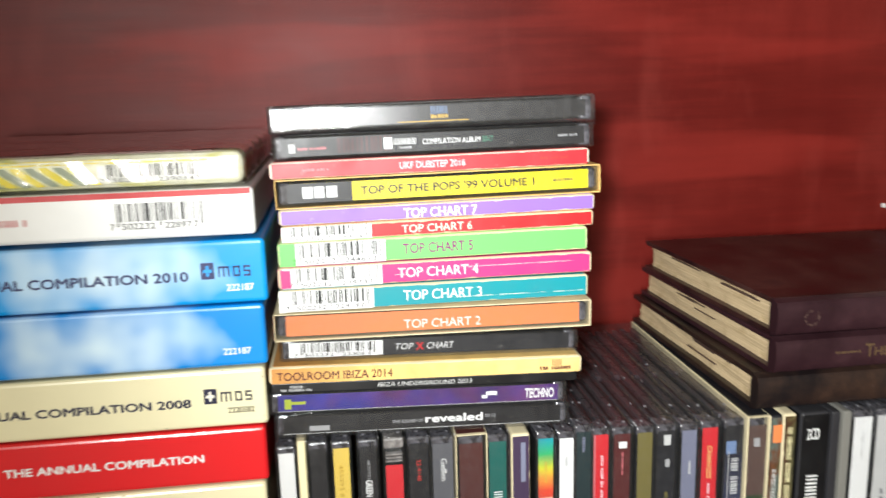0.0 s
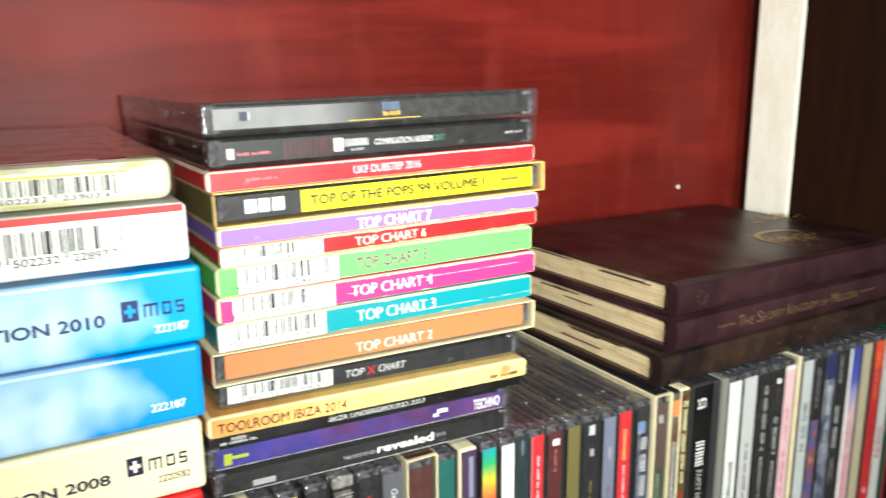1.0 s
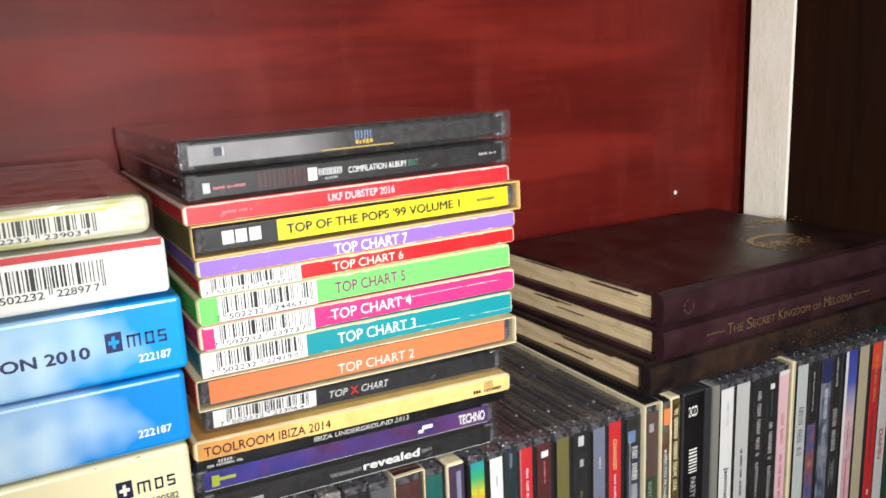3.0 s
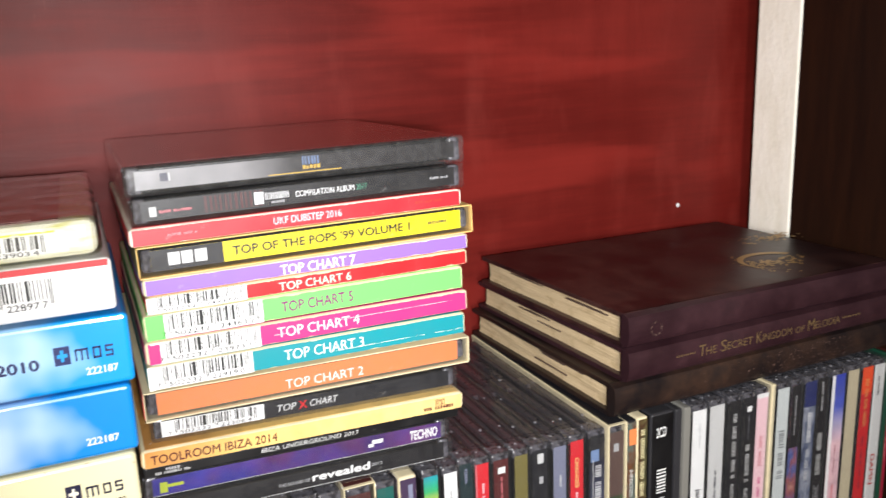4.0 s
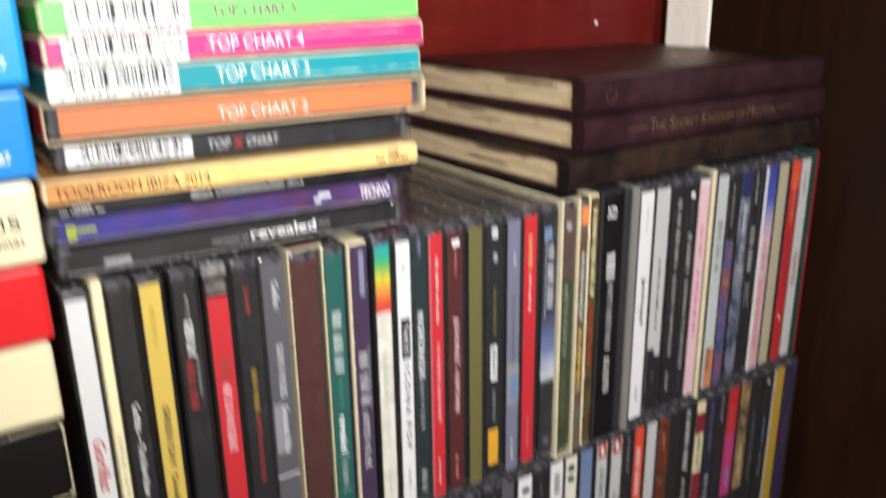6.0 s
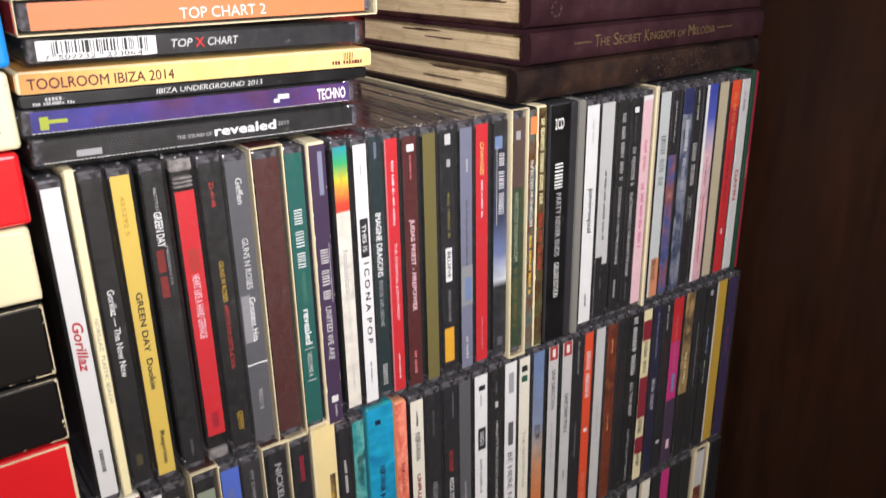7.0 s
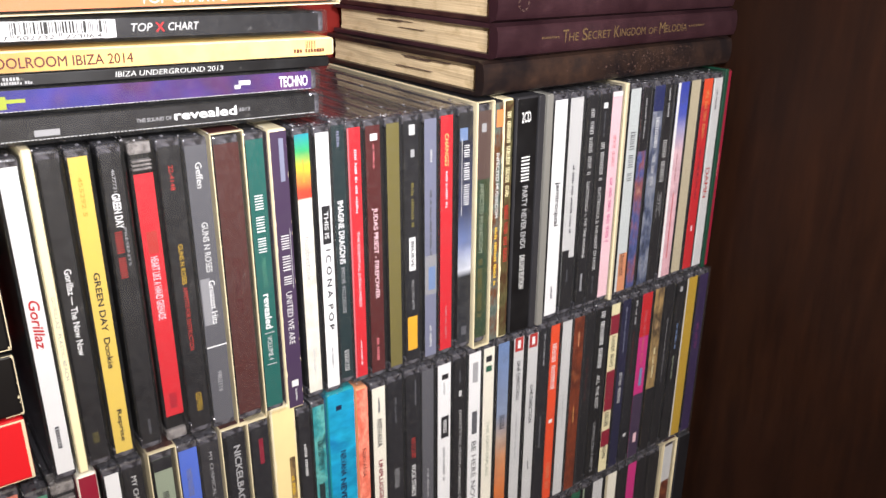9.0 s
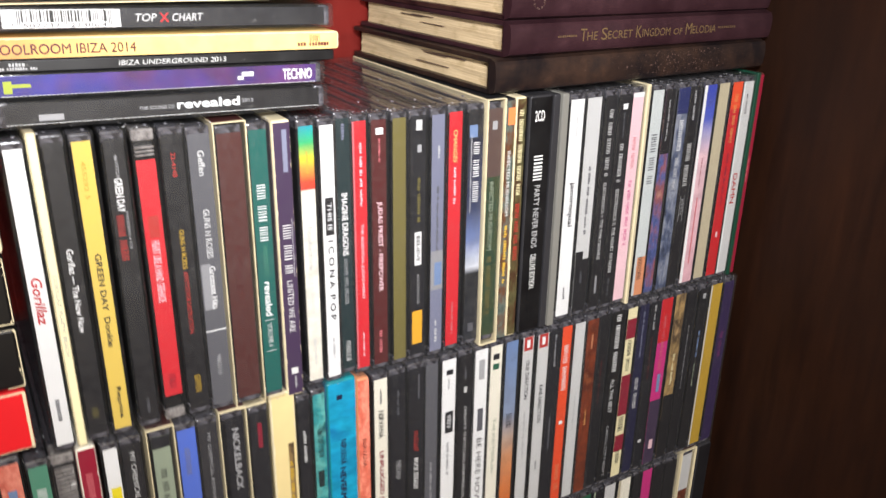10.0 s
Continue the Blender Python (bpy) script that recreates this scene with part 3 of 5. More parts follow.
def slip_parts(ob, w, standing, lw, inner, deco, outer="raw_card", side="raw_card", off=0.0):
    """A card slipcase, open at the spine, with a jewel case inside."""
    t = 0.0004
    mid = 0.0 if standing else w / 2

    def slab(a0, a1, y0, y1, c0, c1, bevel=0.0):
        return box(c0, c1, y0, y1, a0, a1, bevel, 1) if standing else box(a0, a1, y0, y1, c0, c1, bevel, 1)
    lo, hi = mid - w / 2, mid + w / 2
    shell = joined(slab(-t, H + t, -0.0008, D, lo, lo + t, 0.0003), slab(-t, H + t, -0.0008, D, hi - t, hi, 0.0003),
                   slab(-t, 0.0, -0.0008, D, lo + t, hi - t, 0.0002), slab(H, H + t, -0.0008, D, lo + t, hi - t, 0.0002))
    part("slipcase", shell, outer, ob, "worn card slipcase")
    if standing:
        part("slipcase_print", box(-w / 2 + 0.0006, w / 2 - 0.0006, 0.0010, D - 0.001, H + t, H + t + 0.00015), side if side != "raw_card" else "brown", ob, "dark printed top")
    if not standing:
        part("slipcase_print", slab(-t - 0.0002, -t, 0.0008, D - 0.001, lo + 0.0008, hi - 0.0008), side, ob)
    jewel_parts(ob, w - 2 * t - 0.0004, standing, lw, inner, deco, 0.0042, off=off) if standing else None
    if not standing:
        part("tray", slab(0.005, H - 0.005, 0.0034, D - 0.004, mid - w * 0.36, mid + w * 0.36, 0.0006), "tray", ob)
        for a in (0.0008, H - 0.0052):
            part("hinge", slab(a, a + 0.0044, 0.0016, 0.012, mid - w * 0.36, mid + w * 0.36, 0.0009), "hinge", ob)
        f = thing_frame(ob, (0.004, 0, mid))
        face = Face(f, H - 0.008, lw, 0.0014, False)
        lab = face.patch("spine_label", 0, 1, 0, 1, inner, 0.0)
        decorate(face, lab, deco)
        settle(f, ob)
        part("cover", slab(0.0003, H - 0.0003, 0.0004, D - 0.001, lo + t + 0.0002, hi - t - 0.0002, 0.0005), "clear", ob, "clear polystyrene")


# ---- the cupboard and the room ----
def structure(name, bm, material, label, category):
    return tagged(new(name, mesh_of(name, bm, material)), label, category, "", "structure")


XW = 0.3625  # inner face of the cupboard's dark side
structure("wall_back", box(-0.60, 0.44, 0.150, 0.162, -0.024, 1.0), "red_panel", "dark red stained plywood back of the cupboard", "wall")
structure("wall_east", box(XW, XW + 0.018, -0.20, 0.0955, -0.024, 1.0), "brown_wood", "dark brown varnished wooden side of the cupboard", "wall")
structure("trim", box(XW - 0.0005, XW + 0.030, 0.0965, 0.1315, -0.024, 1.0, 0.0012), "white_paint", "white painted rough wooden corner batten", "post")
structure("wall_west", box(-0.618, -0.60, -0.20, 0.150, -0.024, 1.0), "brown_wood", "dark brown wooden side of the cupboard", "wall")
structure("shelf_1", box(-0.60, XW, -0.20, 0.150, -0.024, -0.0042), "shelf_wood", "brown wooden shelf board under the rows of cases", "shelf")
structure("ceiling", box(-0.60, XW, -0.20, 0.150, 0.98, 1.0), "shelf_wood", "brown wooden top board of the cupboard", "shelf")
structure("floor", box(-2.0, 2.0, -2.4, 0.6, -0.92, -0.90), "shelf_wood", "brown floor of the dim room", "floor")
for _n, _b in (("wall_south", box(-2.0, 2.0, -2.42, -2.40, -0.90, 1.6)), ("wall_room_west", box(-2.02, -2.0, -2.4, 0.6, -0.90, 1.6)),
               ("wall_room_east", box(2.0, 2.02, -2.4, 0.6, -0.90, 1.6)), ("wall_room_north", box(-2.0, 2.0, 0.60, 0.62, -0.90, 1.6)), ("ceiling_room", box(-2.0, 2.0, -2.4, 0.6, 1.6, 1.62))):
    structure(_n, _b, "beige", "plain pale wall of the dim room", "wall")


# ---- the pile of thick boxes ----
BOX_GROUP = "pile of thick compilation boxes"
BL, BD = 0.142, 0.125


def cross_mark(face, u0, u1, v0, v1, col, hole, under):
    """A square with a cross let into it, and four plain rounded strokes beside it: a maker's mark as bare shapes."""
    face.patch("mark", u0, u1, v0, v1, col, 0.00016, 0, under)
    um, vm, du, dv = (u0 + u1) / 2, (v0 + v1) / 2, (u1 - u0), (v1 - v0)
    face.patch("mark", um - du * 0.32, um + du * 0.32, vm - dv * 0.1, vm + dv * 0.1, hole, 0.00022, 0, under)
    face.patch("mark", um - du * 0.1, um + du * 0.1, vm - dv * 0.32, vm + dv * 0.32, hole, 0.00024, 0, under)
    # strokes: across from a to b, up from c to d
    for a, b, c, d in ((1.3, 1.42, 0.1, 0.75), (1.66, 1.78, 0.1, 0.7), (2.02, 2.14, 0.1, 0.75), (1.3, 2.14, 0.63, 0.75),
                       (2.42, 2.54, 0.1, 0.75), (2.84, 2.96, 0.1, 0.75), (2.42, 2.96, 0.63, 0.75), (2.42, 2.96, 0.1, 0.22),
                       (3.22, 3.74, 0.63, 0.75), (3.22, 3.74, 0.37, 0.48), (3.22, 3.74, 0.1, 0.22), (3.22, 3.34, 0.42, 0.7), (3.62, 3.74, 0.15, 0.42)):
        face.patch("mark", u0 + du * a, u0 + du * b, v0 + dv * c, v0 + dv * d, col, 0.00016, 0, under)


def thick_box(x1, z0, z1, y, colour, label, draw, turn=0.0, round_=0.0016):
    """A box whose right end is at x1; draw(face, body) prints its spine."""
    h = z1 - z0
    ob = thing("compilation_box", pose(x1, y, z0, 0, 0, turn), label, "CD box", BOX_GROUP)
    body = part("body", box(-BL, 0, 0, BD, 0, h, round_, 3), colour, ob)
    f = thing_frame(ob, (-BL, 0, h / 2))
    face = Face(f, BL, h, 0.0, False)
    draw(face, f)
    settle(f, ob)
    return ob


def print_2010(face, f):
    face.text("THE ANNUAL COMPILATION 2010", 0.11, 0.800, 0.38, 0.54, "darkblue", 0.03)
    cross_mark(face, 0.832, 0.866, 0.40, 0.66, "darkblue", "sky", f)
    face.text("222187", 0.895, 0.965, 0.20, 0.31, "white", 0.02)


def print_2009(face, f):
    face.text("222187", 0.885, 0.958, 0.20, 0.31, "white", 0.02)


def print_2008(face, f):
    face.text("THE ANNUAL COMPILATION 2008", 0.11, 0.800, 0.38, 0.53, "navy", 0.03)
    cross_mark(face, 0.834, 0.868, 0.42, 0.68, "navy", "offwhite", f)
    face.chips(26, 3, "beige", 0.0005)
    face.text("2220582", 0.895, 0.965, 0.24, 0.34, "ink", 0.012)


def print_red(face, f):
    face.text("THE ANNUAL COMPILATION", 0.31, 0.83, 0.42, 0.57, "white", 0.03)
    face.patch("printed_block", 0.10, 0.27, 0.2, 0.62, "rose", 0.0001)


def print_plain(face, f):
    face.chips(60, int(face.width * 1e6))
    face.patch("worn_edge", 0.9945, 0.9970, 0.04, 0.96, "raw_card", 0.00003, 0.0003)
    face.patch("worn_edge", 0.90, 0.996, 0.962, 0.982, "raw_card", 0.00002, 0.0005)
    face.patch("worn_edge", 0.955, 0.996, 0.014, 0.04, "raw_card", 0.00002, 0.0005)
    face.bars("small_print", 0.2, 0.6, 0.42, 0.52, 22, "ash", None, (0.5, 0.85), 4)


def print_torn(face, f):
    face.patch("worn_edge", 0.2, 0.997, 0.945, 0.985, "raw_card", 0.00002, 0.0005)
    face.patch("worn_edge", 0.990, 0.9975, 0.02, 0.97, "raw_card", 0.00003, 0.0006)
    face.patch("worn_edge", 0.55, 0.996, 0.012, 0.04, "raw_card", 0.00002, 0.0006)
    face.chips(30, 5)


def print_white(face, f):
    face.patch("red_band", 0.0, 0.992, 0.865, 0.985, "red", 0.0001)
    bar_code(face, "7502232228977", 0.655, 0.87, 0.22, 0.76)
    face.bars("small_print", 0.12, 0.44, 0.38, 0.52, 14, "red", None, (0.6, 0.9), 8)


def print_leaf(face, f):
    face.patch("bar_code_field", 0.64, 0.955, 0.16, 0.80, "white", 0.0001, 0.0006)
    bar_code(face, "7502232239034", 0.665, 0.905, 0.16, 0.80)
    face.patch("yellow_band", 0.0, 0.93, 0.80, 0.93, "lemon", 0.00005, 0.0012)
    face.patch("yellow_band", 0.30, 0.70, 0.95, 1.02, "lemon", 0.00005, 0.0006)
    # slanting curved stripes, yellow and dull green by turns
    for i in range(10):
        bm, u, w = bmesh.new(), 0.628 - 0.036 * i, 0.030
        left = [(u - 0.045 * math.sin(1.7 * k / 8) - 0.02 * (k / 8) ** 2, 0.10 + 0.68 * k / 8) for k in range(9)]
        edge = left + [(a + w * (0.75 + 0.25 * math.sin(3.1 * (b - 0.1) / 0.68)), b) for a, b in left[::-1]]
        bm.faces.new([bm.verts.new(face.at(a, b, 0.00006)) for a, b in edge])
        part("printed_stripe", face_out(bm), "khaki" if i % 2 else "lemon", f)


thick_box(-0.0435, 0.4655, 0.4832, -0.0040, "box_white", "white CD box with a red top band and bar code", print_white)
thick_box(-0.0408, 0.4396, 0.4638, -0.0040, "box_sky", "glossy sky blue CD box with dark lettering", print_2010, 0.0)
thick_box(-0.0426, 0.4148, 0.4388, -0.0042, "box_sky_low", "plain glossy blue CD box with a white number", print_2009)
thick_box(-0.0441, 0.3905, 0.4138, -0.0042, "box_cream", "cream CD box with navy lettering, worn corners", print_2008)
thick_box(-0.0455, 0.3668, 0.3897, -0.0042, "box_red", "bright red CD box with white lettering", print_red)
thick_box(-0.0468, 0.3412, 0.3660, -0.0040, "box_cream", "plain cream CD box with worn edges", print_plain)
thick_box(-0.0474, 0.3138, 0.3404, -0.0040, "box_black", "black CD box with chipped pale edges", print_plain)
thick_box(-0.0476, 0.2886, 0.3130, -0.0040, "box_black", "black CD box with chipped pale edges", print_plain)
thick_box(-0.0485, 0.2625, 0.2878, -0.0045, "box_red", "red CD box with torn white edges", print_torn)

# the top box of the pile, wrapped in wrinkled clear film
_top = thing("wrapped_box", pose(-0.0455, -0.0035, 0.4838, 0, 0, 0), "yellow and white CD box in clear wrap, bar code on spine", "CD box", BOX_GROUP)
part("body", box(-0.141, -0.0010, 0.0008, 0.124, 0.0006, 0.0126, 0.0034, 3), "art_sleeve", _top)
_f = thing_frame(_top, (-0.138, 0, 0.0062))
print_leaf(Face(_f, 0.134, 0.0100, 0.0007, False), _f)
settle(_f, _top)
part("cover_sheet", box(-0.137, -0.012, 0.005, 0.119, 0.0126, 0.0129), "sheet_brown", _top, "dull printed cover under the wrap")
part("cover_panel", box(-0.062, -0.020, 0.007, 0.117, 0.0129, 0.0131), "dusty_pink", _top, "pale pink panel on the cover")
_bm = box(-0.142, 0, 0, 0.125, 0, 0.0136, 0.0028, 3)
bmesh.ops.subdivide_edges(_bm, edges=[e for e in _bm.edges if e.calc_length() > 0.02], cuts=24, use_grid_fill=True)
for _v in _bm.verts:
    _v.co += Vector((noise.noise(_v.co * 90), noise.noise(_v.co * 95 + Vector((5, 0, 0))), noise.noise(_v.co * 80 + Vector((0, 7, 0))))) * 0.0005
part("wrap", _bm, "film", _top, "wrinkled clear plastic film")


# ---- the pile of flat CDs ----
PILE = "pile of CDs lying flat"


def flat(x0, x1, zl, zr, thick, y, build, label, turn=0.0):
    """A case lying flat, spine to the front; zl, zr: its underside's height at both ends."""
    tilt = -math.degrees(math.atan2(zr - zl, x1 - x0))
    ob = thing("cd_case", pose(x0, y, zl, -1.0 * max(0.0, (zl - 0.39) / 0.11), tilt, turn), label, "CD case", PILE)
    build(ob, thick)
    k = (x1 - x0) / H
    ob.scale = (k, 1, 1)
    return ob


def jewel(colour, lw, deco, **kw):
    return lambda ob, th: jewel_parts(ob, th, False, lw, colour, deco, **kw)


def sleeve(colour, deco, **kw):
    return lambda ob, th: card_parts(ob, th, False, colour, deco, **kw)


def slip(inner, lw, deco, **kw):
    return lambda ob, th: slip_parts(ob, th, False, lw, inner, deco, **kw)


def chart(n, col, code, v0=0.27, v1=0.73, weight=0.006):
    deco = [("t", "TOP CHART " + n, *{"3": (0.392, 0.645), "4": (0.372, 0.627), "5": (0.392, 0.620), "6": (0.376, 0.600)}[n], v0, v1, col, {"weight": weight})]
    if code:
        deco += [("c", {"3": 0.040, "4": 0.055, "5": 0.066, "6": 0.028}[n], code, 0.08, 0.95, {"3": "7502232229190", "4": "7502232239737", "5": "7502232244632", "6": "7502232249378"}[n])]
    return deco


flat(-0.0425, 0.0765, 0.3830, 0.3793, 0.0098, -0.0030, jewel("soot", 0.0070, [
    ("t", "THE SOUND OF", 0.382, 0.493, 0.36, 0.56, "silver"), ("t", "revealed", 0.501, 0.711, 0.30, 0.80, "white", {"weight": 0.03}),
    ("t", "2012", 0.717, 0.758, 0.46, 0.66, "silver"), ("b", 0.09, 0.16, 0.16, 0.46, "silver"), ("w", 0.0, 1.0, 0.0, 0.045, "pale", 90)]),
    "jewel case with a black spine and white lettering", 0.3)
flat(-0.0440, 0.0752, 0.3930, 0.3893, 0.0090, -0.0032, jewel("art_purple", 0.0068, [
    ("t", "TECHNO", 0.878, 0.985, 0.18, 0.80, "white", {"weight": 0.03}), ("b", 0.022, 0.045, 0.15, 0.75, "lime"), ("b", 0.045, 0.095, 0.42, 0.6, "lime"), ("b", 0.72, 0.74, 0.3, 0.5, "white"),
    ("b", 0.735, 0.775, 0.48, 0.72, "white"), ("w", 0.0, 1.0, 0.0, 0.04, "pale", 80)]),
    "jewel case with a mottled blue and purple spine")
flat(-0.0425, 0.0795, 0.4020, 0.3984, 0.0040, -0.0028, sleeve("black", [
    ("t", "IBIZA UNDERGROUND 2013", 0.338, 0.646, 0.28, 0.72, "pale", {"weight": 0.0, "lean": 0.15}), ("w", 0.03, 0.13, 0.15, 0.45, "silver", 8), ("w", 0.06, 0.10, 0.45, 0.8, "silver", 4)], body="soot", ragged=0.0002),
    "thin black card sleeve with small pale lettering")
flat(-0.0428, 0.0808, 0.4064, 0.4028, 0.0068, -0.0050, sleeve("fade_honey", [
    ("t", "TOOLROOM IBIZA 2014", 0.024, 0.384, 0.22, 0.72, "maroon", {"weight": 0.015}), ("w", 0.86, 0.965, 0.2, 0.46, "maroon", 8), ("w", 0.90, 0.935, 0.46, 0.86, "maroon", 4)], ragged=0.0003),
    "orange and yellow card sleeve with brown lettering")
flat(-0.0385, 0.0800, 0.4142, 0.4108, 0.0088, -0.0022, jewel("ink", 0.0064, [
    ("b", 0.0, 0.326, 0.05, 0.95, "white"), ("c", 0.04, 0.30, 0.08, 0.92, "7502232223064"),
    ("t", "TOP", 0.370, 0.435, 0.3, 0.72, "pale", {"lean": 0.2}), ("t", "X", 0.443, 0.472, 0.25, 0.75, "red", {"weight": 0.03}), ("t", "CHART", 0.482, 0.580, 0.3, 0.72, "pale", {"lean": 0.2})]),
    "jewel case, black spine with a white bar code")
flat(-0.0392, 0.0842, 0.4232, 0.4217, 0.0108, -0.0036, slip("orange", 0.0080, [("t", "TOP CHART 2", 0.392, 0.654, 0.12, 0.56, "white", {"weight": 0.006})], side="vermilion"),
     "cream slipcase holding a case with orange spine")
flat(-0.0370, 0.0835, 0.4345, 0.4342, 0.0086, -0.0040, sleeve("sea", [("b", 0.0, 0.015, 0.0, 1.0, "white_card")] + chart("3", "white", 0.285) + [("k", 0.55, 0.99, 0.30, "white_card")]),
     "teal card sleeve with bar code and worn edges")
flat(-0.0368, 0.0848, 0.4436, 0.4438, 0.0082, -0.0042, sleeve("magenta", chart("4", "white", 0.31) + [("k", 0.36, 0.405, 0.42, "white_card"), ("k", 0.56, 0.95, 0.62, "white_card"), ("b", 0.01, 0.04, 0.05, 0.9, "magenta")]),
     "magenta card sleeve, creased, with bar code")
flat(-0.0362, 0.0832, 0.4522, 0.4530, 0.0090, -0.0040, sleeve("green", chart("5", "mauve", 0.325, weight=0.025) + [("b", 0.005, 0.055, 0.02, 0.98, "green")]),
     "bright green card sleeve with bar code")
flat(-0.0345, 0.0856, 0.4614, 0.4624, 0.0060, -0.0036, sleeve("red", chart("6", "offwhite", 0.268, 0.22, 0.72), ragged=0.0009),
     "red card sleeve with bar code, heavily worn edges")
flat(-0.0350, 0.0860, 0.4677, 0.4687, 0.0060, -0.0038, sleeve("purple", [("t", "TOP CHART 7", 0.385, 0.616, 0.12, 0.74, "white", {"weight": 0.01}), ("b", 0.36, 0.42, 0.93, 0.97, "white_card"), ("b", 0.60, 0.64, 0.03, 0.07, "white_card")], ragged=0.0007),
     "purple card sleeve with white worn edges")
flat(-0.0352, 0.0873, 0.4742, 0.4754, 0.0108, -0.0042, slip("lemon", 0.0072, [
    ("b", 0.0, 0.209, 0.0, 1.0, "ink"), ("b", 0.049, 0.082, 0.22, 0.82, "white"), ("b", 0.087, 0.119, 0.22, 0.82, "white"), ("b", 0.126, 0.160, 0.22, 0.82, "white"),
    ("t", "TOP OF THE POPS '99 VOLUME 1", 0.236, 0.815, 0.28, 0.74, "ink", {"weight": 0.022}), ("w", 0.879, 0.95, 0.4, 0.6, "olive", 7)], outer="honey", side="olive"),
    "yellow slipcase with a black and yellow spine")
flat(-0.0372, 0.0834, 0.4852, 0.4864, 0.0062, -0.0046, sleeve("scarlet", [("t", "UKF DUBSTEP 2016", 0.396, 0.601, 0.3, 0.72, "pink"), ("w", 0.10, 0.18, 0.4, 0.6, "rose", 6), ("w", 0.84, 0.93, 0.42, 0.62, "vermilion", 7)], body="white_card", ragged=0.0003),
     "bright red card sleeve with pale lettering")
flat(-0.0360, 0.0858, 0.4916, 0.4928, 0.0096, -0.0026, jewel("soot", 0.0066, [
    ("w", 0.18, 0.36, 0.1, 0.95, "maroon", 9), ("b", 0.022, 0.042, 0.2, 0.7, "pale"), ("w", 0.05, 0.144, 0.32, 0.5, "rose", 9), ("b", 0.328, 0.356, 0.2, 0.85, "white"), ("w", 0.361, 0.437, 0.40, 0.76, "white", 5),
    ("w", 0.38, 0.42, 0.15, 0.32, "silver", 6), ("t", "COMPILATION ALBUM", 0.455, 0.647, 0.36, 0.68, "white"), ("t", "2017", 0.653, 0.689, 0.36, 0.68, "mint"), ("w", 0.91, 0.975, 0.42, 0.6, "silver", 9)]),
    "jewel case with a black and dark red spine")
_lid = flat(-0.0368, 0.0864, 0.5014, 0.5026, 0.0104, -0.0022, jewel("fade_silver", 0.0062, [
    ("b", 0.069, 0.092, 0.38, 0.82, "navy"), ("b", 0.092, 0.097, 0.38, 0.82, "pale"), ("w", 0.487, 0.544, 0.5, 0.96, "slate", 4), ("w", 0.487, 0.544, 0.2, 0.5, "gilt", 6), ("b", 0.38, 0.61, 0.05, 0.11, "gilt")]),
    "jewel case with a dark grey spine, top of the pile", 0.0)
for _o in _lid.children:
    if _o.name.startswith("cover"):
        _o.data.materials[0] = M["worn_clear"]


# ---- the three books ----
def book(x0, x1, y0, y1, z0, z1, cloth, label, draw, turn=0.0, tilt=0.6):
    """A hardback lying flat, its rounded spine to the front."""
    ob = thing("book", pose(x0, y0, z0, 0, tilt, turn), label, "book", "pile of three hardback books")
    w, d, h, t = x1 - x0, y1 - y0, z1 - z0, 0.0024
    part("cover", joined(box(0, w, 0.0045, d, h - t, h, 0.0005), box(0, w, 0.0045, d, 0, t, 0.0005)), cloth, ob)
    sp = bmesh.new()
    n = 12
    prof = [(0.0052 - 0.0052 * math.sin(math.pi * i / n) ** 0.22, h * i / n) for i in range(n + 1)]
    inner = [(0.0062, h), (0.0062, 0)]
    ring = prof + inner
    rows = [[sp.verts.new((x, y, z)) for y, z in ring] for x in (0.0, w)]
    for i in range(len(ring)):
        j = (i + 1) % len(ring)
        sp.faces.new((rows[0][i], rows[0][j], rows[1][j], rows[1][i]))
    sp.faces.new(rows[0])
    sp.faces.new(rows[1][::-1])
    part("spine", sp, {"book_maroon": "book_plum"}.get(cloth, cloth), ob)
    pg = box(0.0036, w - 0.004, 0.006, d - 0.003, t, h - t)
    bmesh.ops.subdivide_edges(pg, edges=list(pg.edges), cuts=9, use_grid_fill=True)
    for v in pg.verts:
        if v.co.x < 0.0038:
            v.co.x += 0.0009 * noise.noise(Vector((v.co.y * 40, v.co.z * 300, x0 * 50)))
    part("page_block", pg, "page_edge", ob, "yellowed page edges")
    gaps = random.Random(int(x0 * 1e5))
    for _ in range(3):
        y, z, run = gaps.uniform(0.012, 0.08), gaps.uniform(0.3, 0.75) * h, gaps.uniform(0.02, 0.045)
        part("page_gap", box(0.0024, 0.0044, y, y + run, z, z + gaps.uniform(0.00018, 0.0003)), "rub", ob, "dark gap between the pages")
    f = thing_frame(ob, (0, 0, h / 2))
    draw(Face(f, w, h, 0.0, False), f)
    settle(f, ob)
    return ob


def title(face, f):
    words = ("The", "Secret", "Kingdom", "of", "Melodia")
    size = {"M": 1.25, "m": 1.2, "i": 0.45}
    run = lambda w: sum(size.get(c, 1.05 if c.isupper() else 0.8) for c in w)
    unit, u = 0.52 / (sum(run(w) for w in words) + 4 * 0.6), 0.222
    for w in words:
        if w[0].isupper():
            face.text(w[0], u, u + run(w[0]) * unit * 0.9, 0.36, 0.72, "dull_gold", 0.0)
            face.text(w[1:].upper(), u + run(w[0]) * unit, u + run(w) * unit, 0.38, 0.62, "dull_gold", 0.0)
        else:
            face.text(w.upper(), u, u + run(w) * unit, 0.38, 0.58, "dull_gold", 0.0)
        u += (run(w) + 0.6) * unit
    face.bars("ornament", 0.148, 0.212, 0.50, 0.56, 9, "dull_gold", None, (0.4, 0.6), 3)
    face.bars("ornament", 0.752, 0.83, 0.50, 0.56, 9, "dull_gold", None, (0.4, 0.6), 3)


